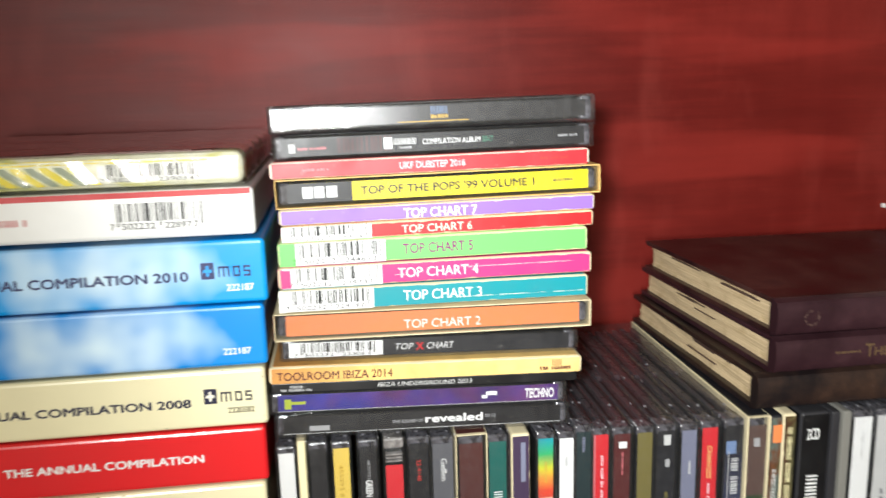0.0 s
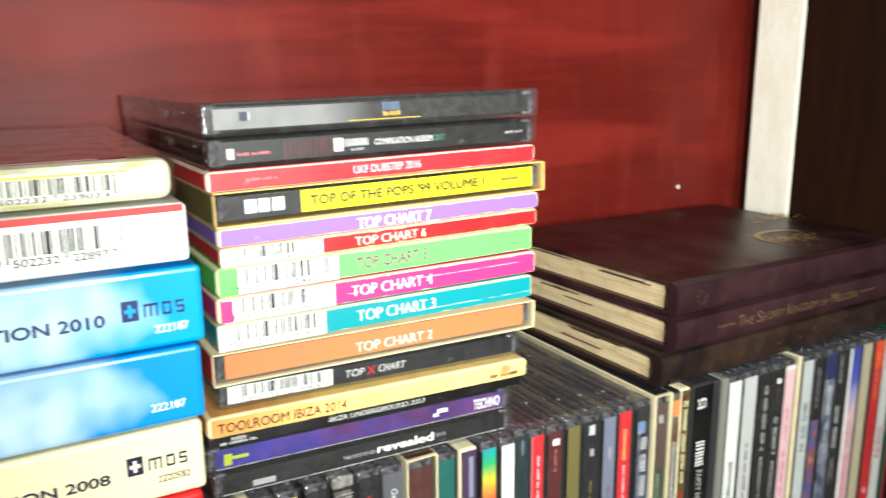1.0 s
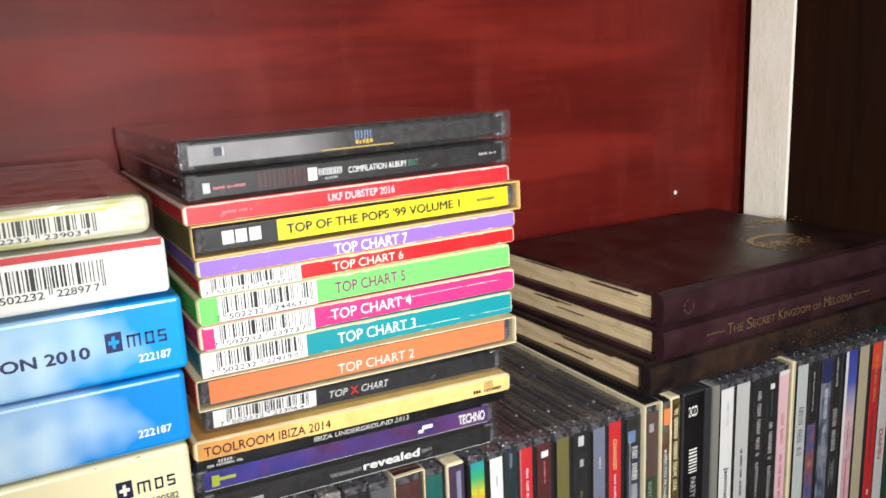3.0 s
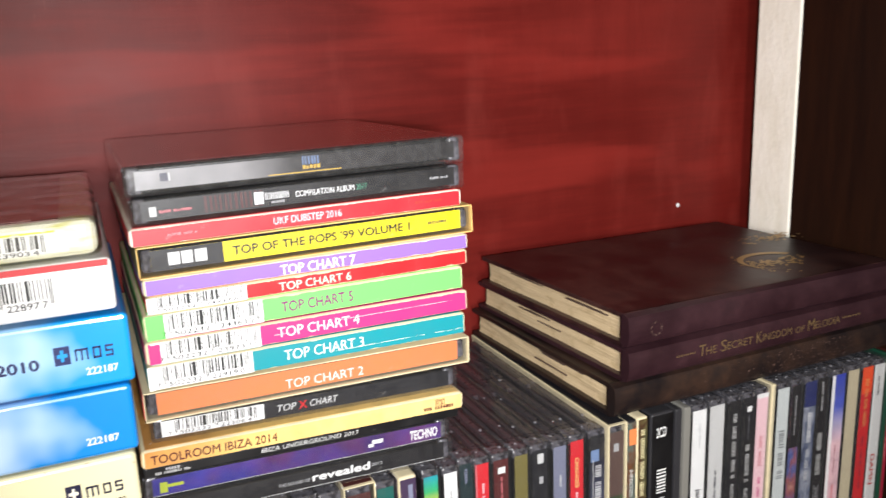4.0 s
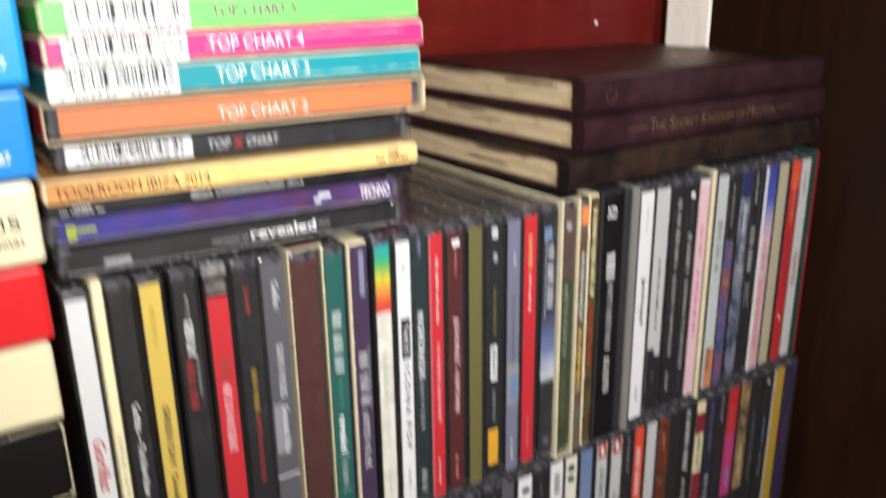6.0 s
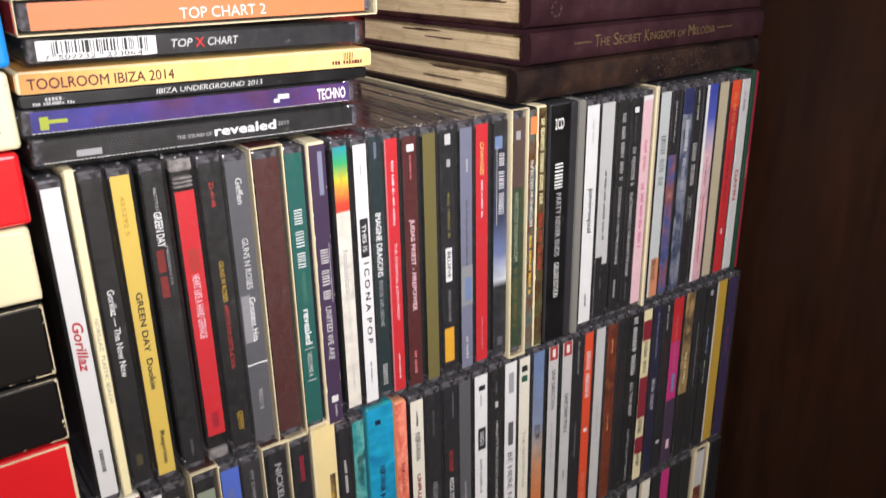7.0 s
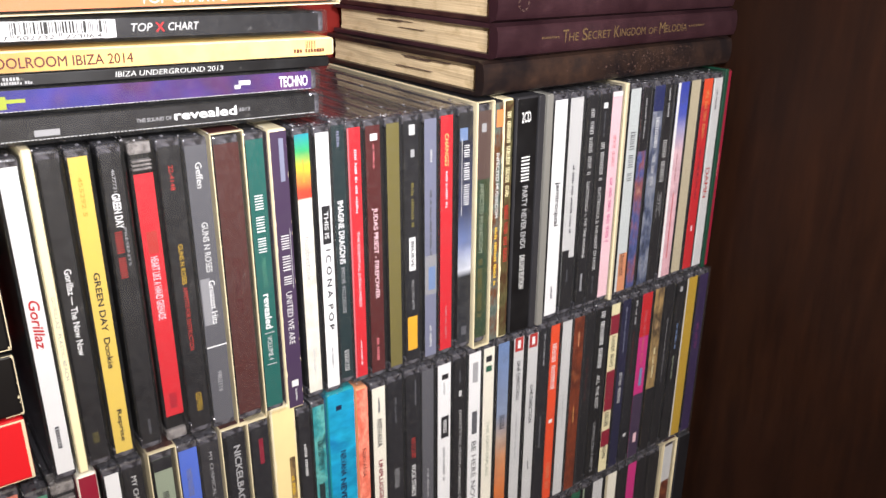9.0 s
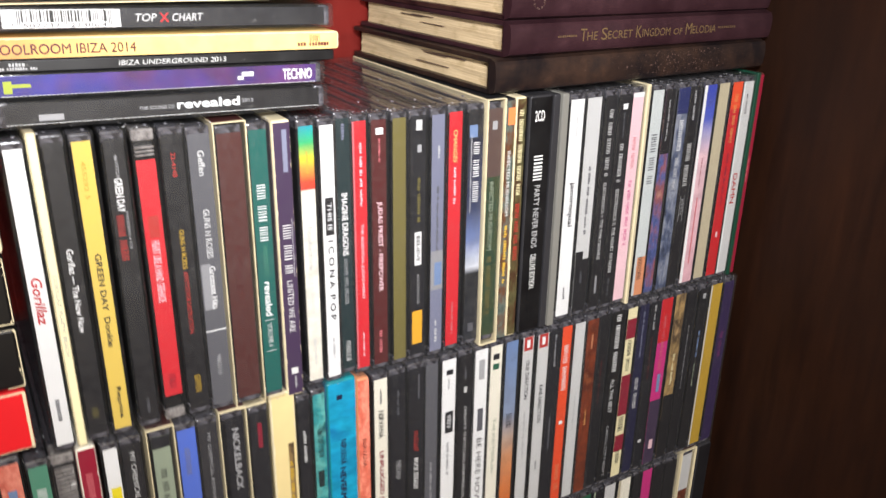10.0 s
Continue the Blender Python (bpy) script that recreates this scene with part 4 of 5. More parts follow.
def seal(face, f):
    bm = bmesh.new()
    for k in range(22):
        a, b = 2 * math.pi * k / 22, 2 * math.pi * (k + 0.8) / 22
        if k in (3, 4, 11):
            continue
        r0, r1 = 0.0026 + 0.0004 * (k % 3), 0.0036 - 0.0003 * (k % 2)
        c = face.at(0.085, 0.5, 0.0002)
        bm.faces.new([bm.verts.new(c + Vector((r * math.cos(t), 0, r * math.sin(t)))) for r, t in ((r0, a), (r1, a), (r1, b), (r0, b))])
    face_out(bm)
    part("seal", bm, "rub", f, "faded gold ring stamped on the spine")


def foxed(face, f):
    rng, bm = random.Random(8), bmesh.new()
    for i in range(420):
        c, r = face.at(rng.gauss(0.62, 0.14), rng.uniform(0.16, 0.9), 0.0001 + 0.00001 * (i % 5)), 0.0001 + 0.0005 * rng.random() ** 4
        bm.faces.new([bm.verts.new(c + Vector((r * rng.uniform(0.5, 1.4) * math.cos(k * 1.047), 0, r * rng.uniform(0.5, 1.2) * math.sin(k * 1.047)))) for k in range(6)])
    face_out(bm)
    tagged(part("wear", bm, "rub", f, "rubbed pale specks on the spine"), "rubbed pale specks on the spine", kind="stuff")


book(0.1600, 0.3520, 0.0012, 0.140, 0.3760, 0.3925, "book_brown", "worn brown-black hardback book with cream pages", foxed, 2.0)
book(0.1662, 0.3540, -0.0005, 0.140, 0.3927, 0.4088, "book_plum", "dark plum hardback book with gold spine title", title, 2.6, 0.8)
_b = book(0.1665, 0.3530, 0.0005, 0.134, 0.4090, 0.4255, "book_maroon", "dark maroon hardback book with a gold emblem on its cover", seal, 3.0, 1.0)
# the gold emblem on the top cover: broken rings and leafy flecks
_bm = bmesh.new()
_rng = random.Random(5)
_c, _top_z = Vector((0.133, 0.036, 0)), 0.0167
for _k in range(80):
    _a = math.radians(30 + 215 * _k / 80)
    _w, _v = (0.0040 * max(0.0, math.cos(math.pi * (_j - 16) / 130)) ** 1.8 + 0.0002 for _j in (_k, _k + 1))
    _r = 0.0150
    _q = [(_r, _a), (_r + _w, _a), (_r + _v, _a + 0.0546), (_r, _a + 0.0546)]
    _bm.faces.new([_bm.verts.new((_c.x + r * math.cos(t) * 1.3, _c.y + r * math.sin(t), _top_z)) for r, t in _q])


def fleck(cx, cy, size, k):
    t, n = _rng.uniform(0, 6.28), 7
    _bm.faces.new([_bm.verts.new((cx + size * _rng.uniform(0.6, 1.5) * math.cos(t + o * 6.28 / n), cy + size * _rng.uniform(0.4, 1.0) * math.sin(t + o * 6.28 / n), _top_z + 0.00004 * (k % 6))) for o in range(n)])


for _k in range(120):
    _a, _r = _rng.uniform(2.6, 6.6), _rng.uniform(0.002, 0.0175)
    fleck(_c.x + _r * math.cos(_a) * 1.2, _c.y + _r * math.sin(_a) * 0.8 + 0.002, _rng.uniform(0.0005, 0.0016), _k)
for _k in range(26):
    _a = _rng.uniform(1.8, 4.4)
    fleck(_c.x + _rng.uniform(0.020, 0.026) * math.cos(_a), _c.y + _rng.uniform(0.018, 0.024) * math.sin(_a), _rng.uniform(0.0004, 0.0012), _k)
for _k in range(90):
    fleck(_c.x + 0.043 + _rng.gauss(0, 0.012), _c.y + 0.043 + _rng.gauss(0, 0.004), _rng.uniform(0.0005, 0.0018), _k)
part("emblem", _bm, "gold", _b, "faded gold emblem")["kind"] = "stuff"


# ---- the rows of standing CDs ----
def base_1(x):
    return 0.2570 - (x + 0.04) * 0.054 if x < 0.08 else 0.2505 - (x - 0.08) * 0.011


def base_2(x):
    return base_1(x) - 0.1256


def base_3(x):
    return base_2(x) - 0.1245


class Row:
    def __init__(self, base, group, y):
        self.base, self.group, self.y, self.rng = base, group, y, random.Random(group)

    def put(self, kind, x0, x1, colour, label, deco=(), dy=0.0, dz=0.0, lean=0.0, **kw):
        """x0, x1: the coloured strip, in millimetres. kind: j jewel case, d card sleeve, s slipcase."""
        a, b = x0 / 1000, x1 / 1000
        deco = [(*d[:4], (d[4] + d[5]) / 2 - 0.42 * (d[5] - d[4]), (d[4] + d[5]) / 2 + 0.42 * (d[5] - d[4]), *d[6:]) if d[0] == "t" else d for d in deco]
        mid, lw = (a + b) / 2, b - a
        y = self.y(mid) + dy + self.rng.uniform(-0.0006, 0.0006)
        z = self.base(mid) + dz + self.rng.uniform(-0.0004, 0.0004)
        name = {"j": "cd_case", "d": "card_sleeve", "s": "slipcased_cd"}[kind]
        where = {"j": "clear jewel case with {} spine, standing upright", "d": "card CD sleeve with {} spine, standing upright", "s": "pale worn slipcase around {} spine, standing upright"}[kind]
        ob = thing(name, pose(mid, y, z, 0, lean, 0), where.format(label), "CD case", self.group)
        w = kw.pop("w", None)
        if kind == "j":
            jewel_parts(ob, (w or lw * 1000 + 2.6) / 1000, True, lw, colour, deco, **kw)
        elif kind == "d":
            card_parts(ob, lw, True, colour, deco, **kw)
        else:
            slip_parts(ob, lw, True, (w or lw * 1000 - 4.5) / 1000, colour, deco, **kw)
        return ob


R1 = Row(base_1, "top row of standing CDs", lambda x: -0.004 + 0.03 * (x + 0.04) if x < 0.08 else -0.0004 + 0.006 * (x - 0.08))
p = R1.put
p("j", -41.6, -35.6, "white", "a white", [("t", "Gorillaz", 0.40, 0.56, 0.16, 0.86, "red", {"weight": 0.02, "lean": 0.25}), ("w", 0.83, 0.91, 0.3, 0.6, "grey", 8)], dz=-0.0018)
p("d", -34.1, -30.9, "cream", "a cream", [("t", "GORILLAZ  PLASTIC BEACH", 0.417, 0.68, 0.28, 0.74, "silver_grey")], ragged=0.0004)
p("j", -29.4, -23.0, "soot", "a black", [("t", "Gorillaz \u2014 The Now Now", 0.334, 0.62, 0.28, 0.72, "white", {"weight": 0.02}), ("w", 0.90, 0.94, 0.3, 0.65, "olive", 4)])
p("j", -20.2, -13.9, "yellow", "a yellow", [("t", "455292 5", 0.06, 0.18, 0.32, 0.6, "mustard"), ("t", "GREEN DAY  Dookie", 0.36, 0.688, 0.3, 0.72, "ink", {"weight": 0.02}), ("t", "Reprise", 0.84, 0.96, 0.3, 0.72, "ink", {"weight": 0.02})])
p("j", -9.8, -3.0, "soot", "a black", [("t", "4677721", 0.05, 0.12, 0.42, 0.62, "silver"), ("t", "GREEN DAY", 0.125, 0.235, 0.24, 0.74, "white", {"weight": 0.03}), ("w", 0.245, 0.40, 0.16, 0.54, "vermilion", 12), ("t", "PRESENTS", 0.235, 0.36, 0.64, 0.80, "silver", {"weight": 0.0}), ("w", 0.91, 0.97, 0.4, 0.6, "grey", 6)])
p("j", 0.6, 7.5, "scarlet", "a red", [("b", 0.26, 0.335, 0.25, 0.8, "vermilion"), ("t", "HEART LIKE A HAND GRENADE", 0.345, 0.565, 0.25, 0.75, "pink", {"weight": 0.02}), ("w", 0.84, 0.9, 0.3, 0.7, "crimson", 4)], clear_to=(0.075, 0.925), pale=True)
p("j", 10.2, 18.0, "soot", "a black", [("t", "22-4148", 0.06, 0.14, 0.36, 0.62, "vermilion"), ("t", "GUNS N ROSES", 0.32, 0.46, 0.36, 0.64, "mustard", {"weight": 0.02}), ("t", "APPETITE FOR DESTRUCTION", 0.47, 0.70, 0.36, 0.62, "vermilion"), ("t", "GEFFEN", 0.865, 0.935, 0.34, 0.70, "mustard")])
p("j", 19.8, 28.1, "grey", "a grey", [("t", "Geffen", 0.055, 0.14, 0.36, 0.72, "pale", {"weight": 0.02}), ("t", "GUNS N ROSES", 0.255, 0.43, 0.36, 0.72, "pale", {"weight": 0.02}), ("b", 0.45, 0.62, 0.05, 0.5, "silver_grey"), ("t", "Greatest Hits", 0.46, 0.62, 0.4, 0.75, "white"),
   ("b", 0.70, 0.705, 0.0, 1.0, "white"), ("t", "9862116", 0.80, 0.88, 0.36, 0.62, "silver")])
p("s", 29.2, 42.3, "brown", "a dark brown", [("w", 0.4, 0.6, 0.35, 0.6, "maroon", 14)], w=9.8, side="brown")
p("j", 43.2, 50.3, "teal", "a teal green", [("w", 0.19, 0.40, 0.25, 0.75, "white", 8), ("t", "PRESENTS", 0.415, 0.525, 0.36, 0.64, "mint", {"weight": 0.0}), ("t", "revealed", 0.55, 0.685, 0.25, 0.78, "white", {"weight": 0.03}), ("t", "VOLUME 4", 0.715, 0.81, 0.3, 0.66, "pale"), ("b", 0.70, 0.703, 0.2, 0.8, "pale"), ("b", 0.825, 0.828, 0.2, 0.8, "pale")])
p("d", 52.3, 60.2, "violet", "a dark purple", [("b", 0.03, 0.17, 0.5, 0.75, "lavender"), ("w", 0.35, 0.53, 0.28, 0.72, "pale", 8), ("b", 0.33, 0.54, 0.78, 0.81, "silver"), ("t", "UNITED WE ARE", 0.55, 0.745, 0.3, 0.7, "pale", {"weight": 0.0}), ("b", 0.885, 0.91, 0.3, 0.7, "pale"), ("w", 0.92, 0.97, 0.45, 0.6, "silver", 6)])
p("j", 64.2, 70.5, "fade_rainbow", "a white and rainbow", [("w", 0.09, 0.17, 0.4, 0.6, "gilt", 5), ("t", "hoobastank", 0.37, 0.54, 0.25, 0.72, "silver", {"weight": 0.0}), ("t", "THE REASON", 0.57, 0.73, 0.34, 0.64, "pale", {"weight": 0.0}), ("w", 0.82, 0.93, 0.4, 0.6, "pale", 9)])
p("j", 73.2, 79.2, "white", "a white", [("w", 0.07, 0.11, 0.4, 0.6, "silver", 4), ("b", 0.265, 0.41, 0.2, 0.85, "ink"), ("t", "THIS IS", 0.285, 0.39, 0.32, 0.72, "white"), ("t", "I C O N A  P O P", 0.43, 0.755, 0.3, 0.8, "ink", {"weight": 0.02}), ("w", 0.83, 0.92, 0.4, 0.6, "silver", 8)])
p("j", 80.6, 86.7, "deep_teal", "a very dark teal", [("w", 0.02, 0.08, 0.35, 0.65, "lavender", 4), ("t", "IMAGINE DRAGONS", 0.275, 0.52, 0.22, 0.78, "white", {"weight": 0.03}), ("t", "EVOLVE  INTL DELUXE", 0.535, 0.72, 0.3, 0.66, "silver"), ("w", 0.88, 0.97, 0.3, 0.7, "pale", 4)], dz=0.002)
p("j", 88.1, 94.4, "scarlet", "a red", [("b", 0.0, 1.0, 0.0, 0.12, "rose"), ("w", 0.08, 0.33, 0.45, 0.7, "pink", 12), ("t", "THE ESSENTIAL JUDAS PRIEST", 0.39, 0.70, 0.4, 0.72, "pink", {"weight": 0.02}), ("w", 0.84, 0.95, 0.45, 0.62, "pink", 5)])
p("j", 96.8, 103.9, "maroon", "a maroon", [("b", 0.03, 0.055, 0.3, 0.8, "white"), ("w", 0.07, 0.16, 0.45, 0.6, "rose", 8), ("t", "JUDAS PRIEST - FIREPOWER", 0.31, 0.68, 0.25, 0.75, "pink", {"weight": 0.02}), ("w", 0.85, 0.95, 0.35, 0.6, "rose", 8)])
p("j", 107.2, 113.6, "olive", "a plain olive")
p("j", 116.1, 123.8, "ink", "a black", [("b", 0.015, 0.055, 0.35, 0.75, "pale"), ("b", 0.11, 0.14, 0.45, 0.72, "silver"), ("w", 0.24, 0.42, 0.42, 0.68, "olive", 11), ("b", 0.46, 0.60, 0.28, 0.74, "white"), ("t", "BELIEVE", 0.475, 0.585, 0.38, 0.66, "ink", {"weight": 0.02}), ("t", "602537016730", 0.64, 0.77, 0.42, 0.64, "silver", {"weight": 0.0}), ("b", 0.80, 0.95, 0.12, 0.82, "amber")])
p("j", 126.6, 133.1, "lavender", "a lavender grey", [("w", 0.12, 0.17, 0.45, 0.65, "pale", 4), ("w", 0.28, 0.56, 0.4, 0.62, "grey", 13), ("b", 0.55, 0.72, 0.0, 1.0, "silver_grey"), ("b", 0.60, 0.70, 0.3, 0.9, "slate"), ("w", 0.86, 0.96, 0.35, 0.6, "pale", 3)])
p("j", 136.1, 142.9, "scarlet", "a bright red", [("t", "CHANGES", 0.07, 0.20, 0.3, 0.68, "honey", {"weight": 0.02, "lean": 0.2}), ("w", 0.22, 0.37, 0.38, 0.6, "pink", 9), ("w", 0.80, 0.95, 0.4, 0.6, "rose", 6)])
p("j", 146.6, 154.6, "fade_dusk", "a dark blue", [("b", 0.06, 0.11, 0.05, 0.6, "slate"), ("w", 0.13, 0.40, 0.35, 0.75, "white", 15), ("b", 0.10, 0.42, 0.18, 0.22, "pale"), ("b", 0.92, 0.96, 0.3, 0.7, "grey")])
p("s", 155.2, 165.4, "art_hills", "a green and brown picture", [("b", 0.0, 0.28, 0, 1, "rub"), ("b", 0.05, 0.085, 0.36, 0.68, "silver"), ("t", "INFECTED MUSHROOM", 0.30, 0.60, 0.28, 0.62, "khaki"), ("w", 0.63, 0.9, 0.3, 0.6, "olive", 14)], w=8.6, side="ink")
p("d", 165.9, 171.8, "art_jungle", "a painted jungle", [("b", 0.035, 0.10, 0.25, 0.95, "orange"), ("t", "INFECTED MUSHROOM", 0.20, 0.46, 0.28, 0.66, "pale"), ("w", 0.5, 0.75, 0.3, 0.65, "gilt", 11)], body="ink")
p("d", 172.2, 178.2, "art_gold", "a gold and green picture", [("w", 0.05, 0.40, 0.3, 0.7, "cream", 14), ("w", 0.42, 0.66, 0.3, 0.7, "vermilion", 11)])
p("d", 180.4, 193.6, "black", "a thick black", [("t", "2CD", 0.058, 0.100, 0.18, 0.70, "white", {"upright": True}), ("w", 0.235, 0.345, 0.28, 0.68, "white", 4), ("t", "PARTY NEVER ENDS", 0.355, 0.62, 0.35, 0.66, "silver"), ("t", "DELUXE EDITION", 0.65, 0.80, 0.35, 0.66, "pale", {"weight": 0.02})], body="ash", ragged=0.0003)
p("d", 194.4, 198.2, "ash", "a plain dark grey", [], body="ash", ragged=0.0)
p("d", 199.4, 203.2, "stone", "a plain stone grey", [], body="stone", ragged=0.0)
p("j", 205.6, 214.0, "white", "a white", [("t", "High Times", 0.06, 0.17, 0.38, 0.66, "silver", {"weight": 0.0, "lean": 0.3}), ("t", "jamiroquai", 0.36, 0.565, 0.25, 0.78, "ink", {"weight": 0.02}), ("w", 0.86, 0.92, 0.4, 0.6, "grey", 3)])
p("j", 217.0, 226.0, "pale", "a pale grey and black", [("b", 0.74, 1.0, 0, 1, "soot"), ("b", 0.70, 0.74, 0.0, 0.55, "soot"), ("w", 0.30, 0.62, 0.4, 0.62, "grey", 14), ("w", 0.80, 0.86, 0.4, 0.6, "grey", 5)])
p("j", 228.4, 235.6, "soot", "a black", [("w", 0.06, 0.36, 0.35, 0.72, "pale", 15), ("t", "ELECTRONICA 1: THE TIME MACHINE", 0.39, 0.76, 0.35, 0.70, "pale", {"weight": 0.01}), ("b", 0.84, 0.93, 0.4, 0.6, "silver_grey")], w=9.4)
p("j", 237.6, 245.4, "soot", "a black", [("b", 0.04, 0.065, 0.35, 0.75, "white"), ("w", 0.08, 0.2, 0.45, 0.6, "grey", 9), ("w", 0.22, 0.40, 0.35, 0.7, "pale", 14), ("t", "ELECTRONICA 2: THE HEART OF NOISE", 0.43, 0.84, 0.35, 0.70, "pale", {"weight": 0.01}), ("w", 0.87, 0.96, 0.42, 0.6, "grey", 7)], w=9.8)
p("j", 247.2, 254.6, "pink", "a pale pink", [("w", 0.2, 0.36, 0.35, 0.65, "rose", 9), ("w", 0.40, 0.72, 0.35, 0.65, "hotpink", 15), ("b", 0.0, 0.02, 0, 1, "white")], w=9.4)
p("d", 256.2, 258.4, "beige", "a thin cream", [], ragged=0.0003)
p("j", 260.4, 268.2, "frost", "a pale blue-grey", [("w", 0.20, 0.44, 0.25, 0.75, "grey", 7), ("b", 0.80, 1.0, 0.2, 1, "peach"), ("w", 0.80, 0.92, 0.3, 0.7, "ink", 6)], w=8.4)
p("j", 270.0, 276.6, "art_fire", "a blue and red picture", [("b", 0.0, 0.30, 0, 1, "soot"), ("w", 0.05, 0.24, 0.4, 0.6, "silver", 9)], w=8.6)
p("j", 279.4, 287.6, "art_storm", "a stormy blue-grey picture", [("b", 0.0, 0.12, 0, 1, "darkblue"), ("w", 0.15, 0.30, 0.35, 0.7, "white", 7), ("w", 0.33, 0.5, 0.35, 0.65, "pale", 8)], w=9.8)
p("j", 289.2, 296.4, "soot", "a black", [("w", 0.02, 0.16, 0.4, 0.65, "silver", 5), ("w", 0.27, 0.50, 0.3, 0.75, "pale", 9), ("b", 0.53, 0.66, 0.3, 0.34, "silver"), ("b", 0.53, 0.66, 0.70, 0.74, "silver"), ("t", "MTV", 0.545, 0.63, 0.4, 0.64, "silver")], w=9.0)
p("j", 299.0, 308.6, "fade_pink", "a pink, white and blue", [("b", 0, 1, 0, 0.22, "white"), ("w", 0.35, 0.5, 0.5, 0.6, "crimson", 6), ("b", 0.55, 0.9, 0.52, 0.62, "rose")], w=11.4)
p("j", 311.8, 319.6, "beige", "a plain beige", [], w=9.8)
p("j", 322.0, 329.8, "red", "a red and orange", [("b", 0.0, 0.13, 0, 1, "tangerine"), ("w", 0.06, 0.30, 0.35, 0.65, "sand", 8), ("w", 0.35, 0.62, 0.35, 0.6, "crimson", 12), ("b", 0.76, 0.79, 0.4, 0.6, "pink")], w=9.6)
p("j", 332.0, 340.2, "pale", "a pale grey", [("w", 0.06, 0.16, 0.4, 0.6, "ash", 3), ("t", "DAMN", 0.46, 0.62, 0.25, 0.75, "vermilion"), ("b", 0, 1, 0, 0.14, "white")], w=9.8)
p("d", 342.2, 344.8, "bottle", "a thin dark green", [], body="bottle", ragged=0.0, dy=0.001)
p("d", 345.4, 350.0, "crimson", "a crimson", [("w", 0.40, 0.52, 0.4, 0.6, "rose", 5)], ragged=0.0, body="maroon", dy=0.003)

R2 = Row(base_2, "second row of standing CDs", R1.y)
p = R2.put
p("j", -53.1, -46.4, "mint", "a sea green", [("w", 0.09, 0.25, 0.25, 0.75, "white", 6), ("w", 0.27, 0.40, 0.3, 0.7, "crimson", 5)])
p("j", -44.4, -37.2, "offwhite", "a white", [("w", 0.38, 0.7, 0.3, 0.7, "grey", 12)], clear_to=(0.30, 1.0), pale=True)
p("d", -35.9, -28.6, "crimson", "a red", [("w", 0.10, 0.2, 0.3, 0.65, "rose", 4), ("w", 0.4, 0.6, 0.35, 0.65, "rose", 8)], body="offwhite")
p("j", -26.2, -20.9, "white", "a white", [("b", 0.16, 0.24, 0.2, 0.9, "lemon"), ("w", 0.42, 0.55, 0.25, 0.65, "grey", 4), ("w", 0.62, 0.7, 0.25, 0.65, "grey", 3)])
p("j", -19.2, -11.8, "soot", "a black", [("t", "MY CHEMICAL ROMANCE", 0.035, 0.39, 0.35, 0.68, "pale")])
p("s", -9.4, 2.0, "khaki", "a grey-green", [("b", 0.0, 0.05, 0, 1, "ink"), ("w", 0.14, 0.35, 0.3, 0.65, "ink", 8), ("b", 0.48, 1.0, 0, 1, "soot"), ("w", 0.55, 0.7, 0.3, 0.7, "pale", 6)], w=7.2)
p("j", 3.1, 10.7, "periwinkle", "a periwinkle blue", [("w", 0.08, 0.2, 0.3, 0.6, "lavender", 4), ("w", 0.5, 0.7, 0.35, 0.75, "pale", 5)])
p("j", 12.2, 20.0, "ash", "a dark brown-grey", [("t", "MY CHEMICAL ROMANCE", 0.04, 0.38, 0.4, 0.62, "silver", {"weight": 0.0})])
p("s", 20.8, 33.0, "ink", "a black", [("t", "NICKELBACK", 0.05, 0.33, 0.3, 0.75, "silver", {"weight": 0.03})], w=8.0, off=0.0008)
p("j", 34.6, 42.4, "ink", "a black", [("b", 0.05, 0.16, 0.4, 0.65, "crimson"), ("w", 0.5, 0.66, 0.4, 0.6, "ash", 6)])
p("d", 44.0, 55.8, "torn_cream", "a torn cream", [("b", 0.22, 0.62, 0.62, 0.85, "art_yellowbrown"), ("w", 0.3, 0.6, 0.62, 0.8, "mustard", 14)], ragged=0.0016, dz=0.0025)
p("j", 57.2, 62.4, "ink", "a black", [("w", 0.14, 0.30, 0.3, 0.65, "pale", 5), ("t", "NIRVANA", 0.55, 0.7, 0.25, 0.75, "pale"), ("w", 0.72, 0.85, 0.3, 0.6, "silver", 7)])
p("j", 64.9, 70.7, "art_teal", "a teal water", [("w", 0.16, 0.30, 0.25, 0.75, "deep_teal", 7), ("b", 0.36, 0.44, 0.2, 0.7, "deep_teal"), ("b", 0.52, 0.6, 0.2, 0.7, "deep_teal")])
p("d", 71.9, 86.2, "art_blue", "a bright blue", [("b", 0.06, 0.08, 0.3, 0.5, "navy"), ("t", "NIRVANA", 0.26, 0.373, 0.35, 0.62, "navy", {"weight": 0.03}), ("t", "NEVERMIND", 0.385, 0.61, 0.32, 0.58, "navy", {"weight": 0.04}), ("w", 0.7, 0.85, 0.4, 0.6, "pale", 8)], body="sea", ragged=0.0003, dz=0.0015)
p("d", 86.6, 93.0, "art_salmon", "a salmon", [("t", "NIRVANA", 0.27, 0.40, 0.3, 0.7, "maroon", {"weight": 0.0})], body="peach", ragged=0.0)
p("j", 96.2, 103.3, "offwhite", "a white", [("w", 0.05, 0.12, 0.4, 0.6, "grey", 5), ("t", "NIRVANA", 0.15, 0.285, 0.25, 0.75, "ink"), ("t", "UNPLUGGED IN NEW YORK", 0.35, 0.84, 0.3, 0.72, "crimson", {"weight": 0.03})])
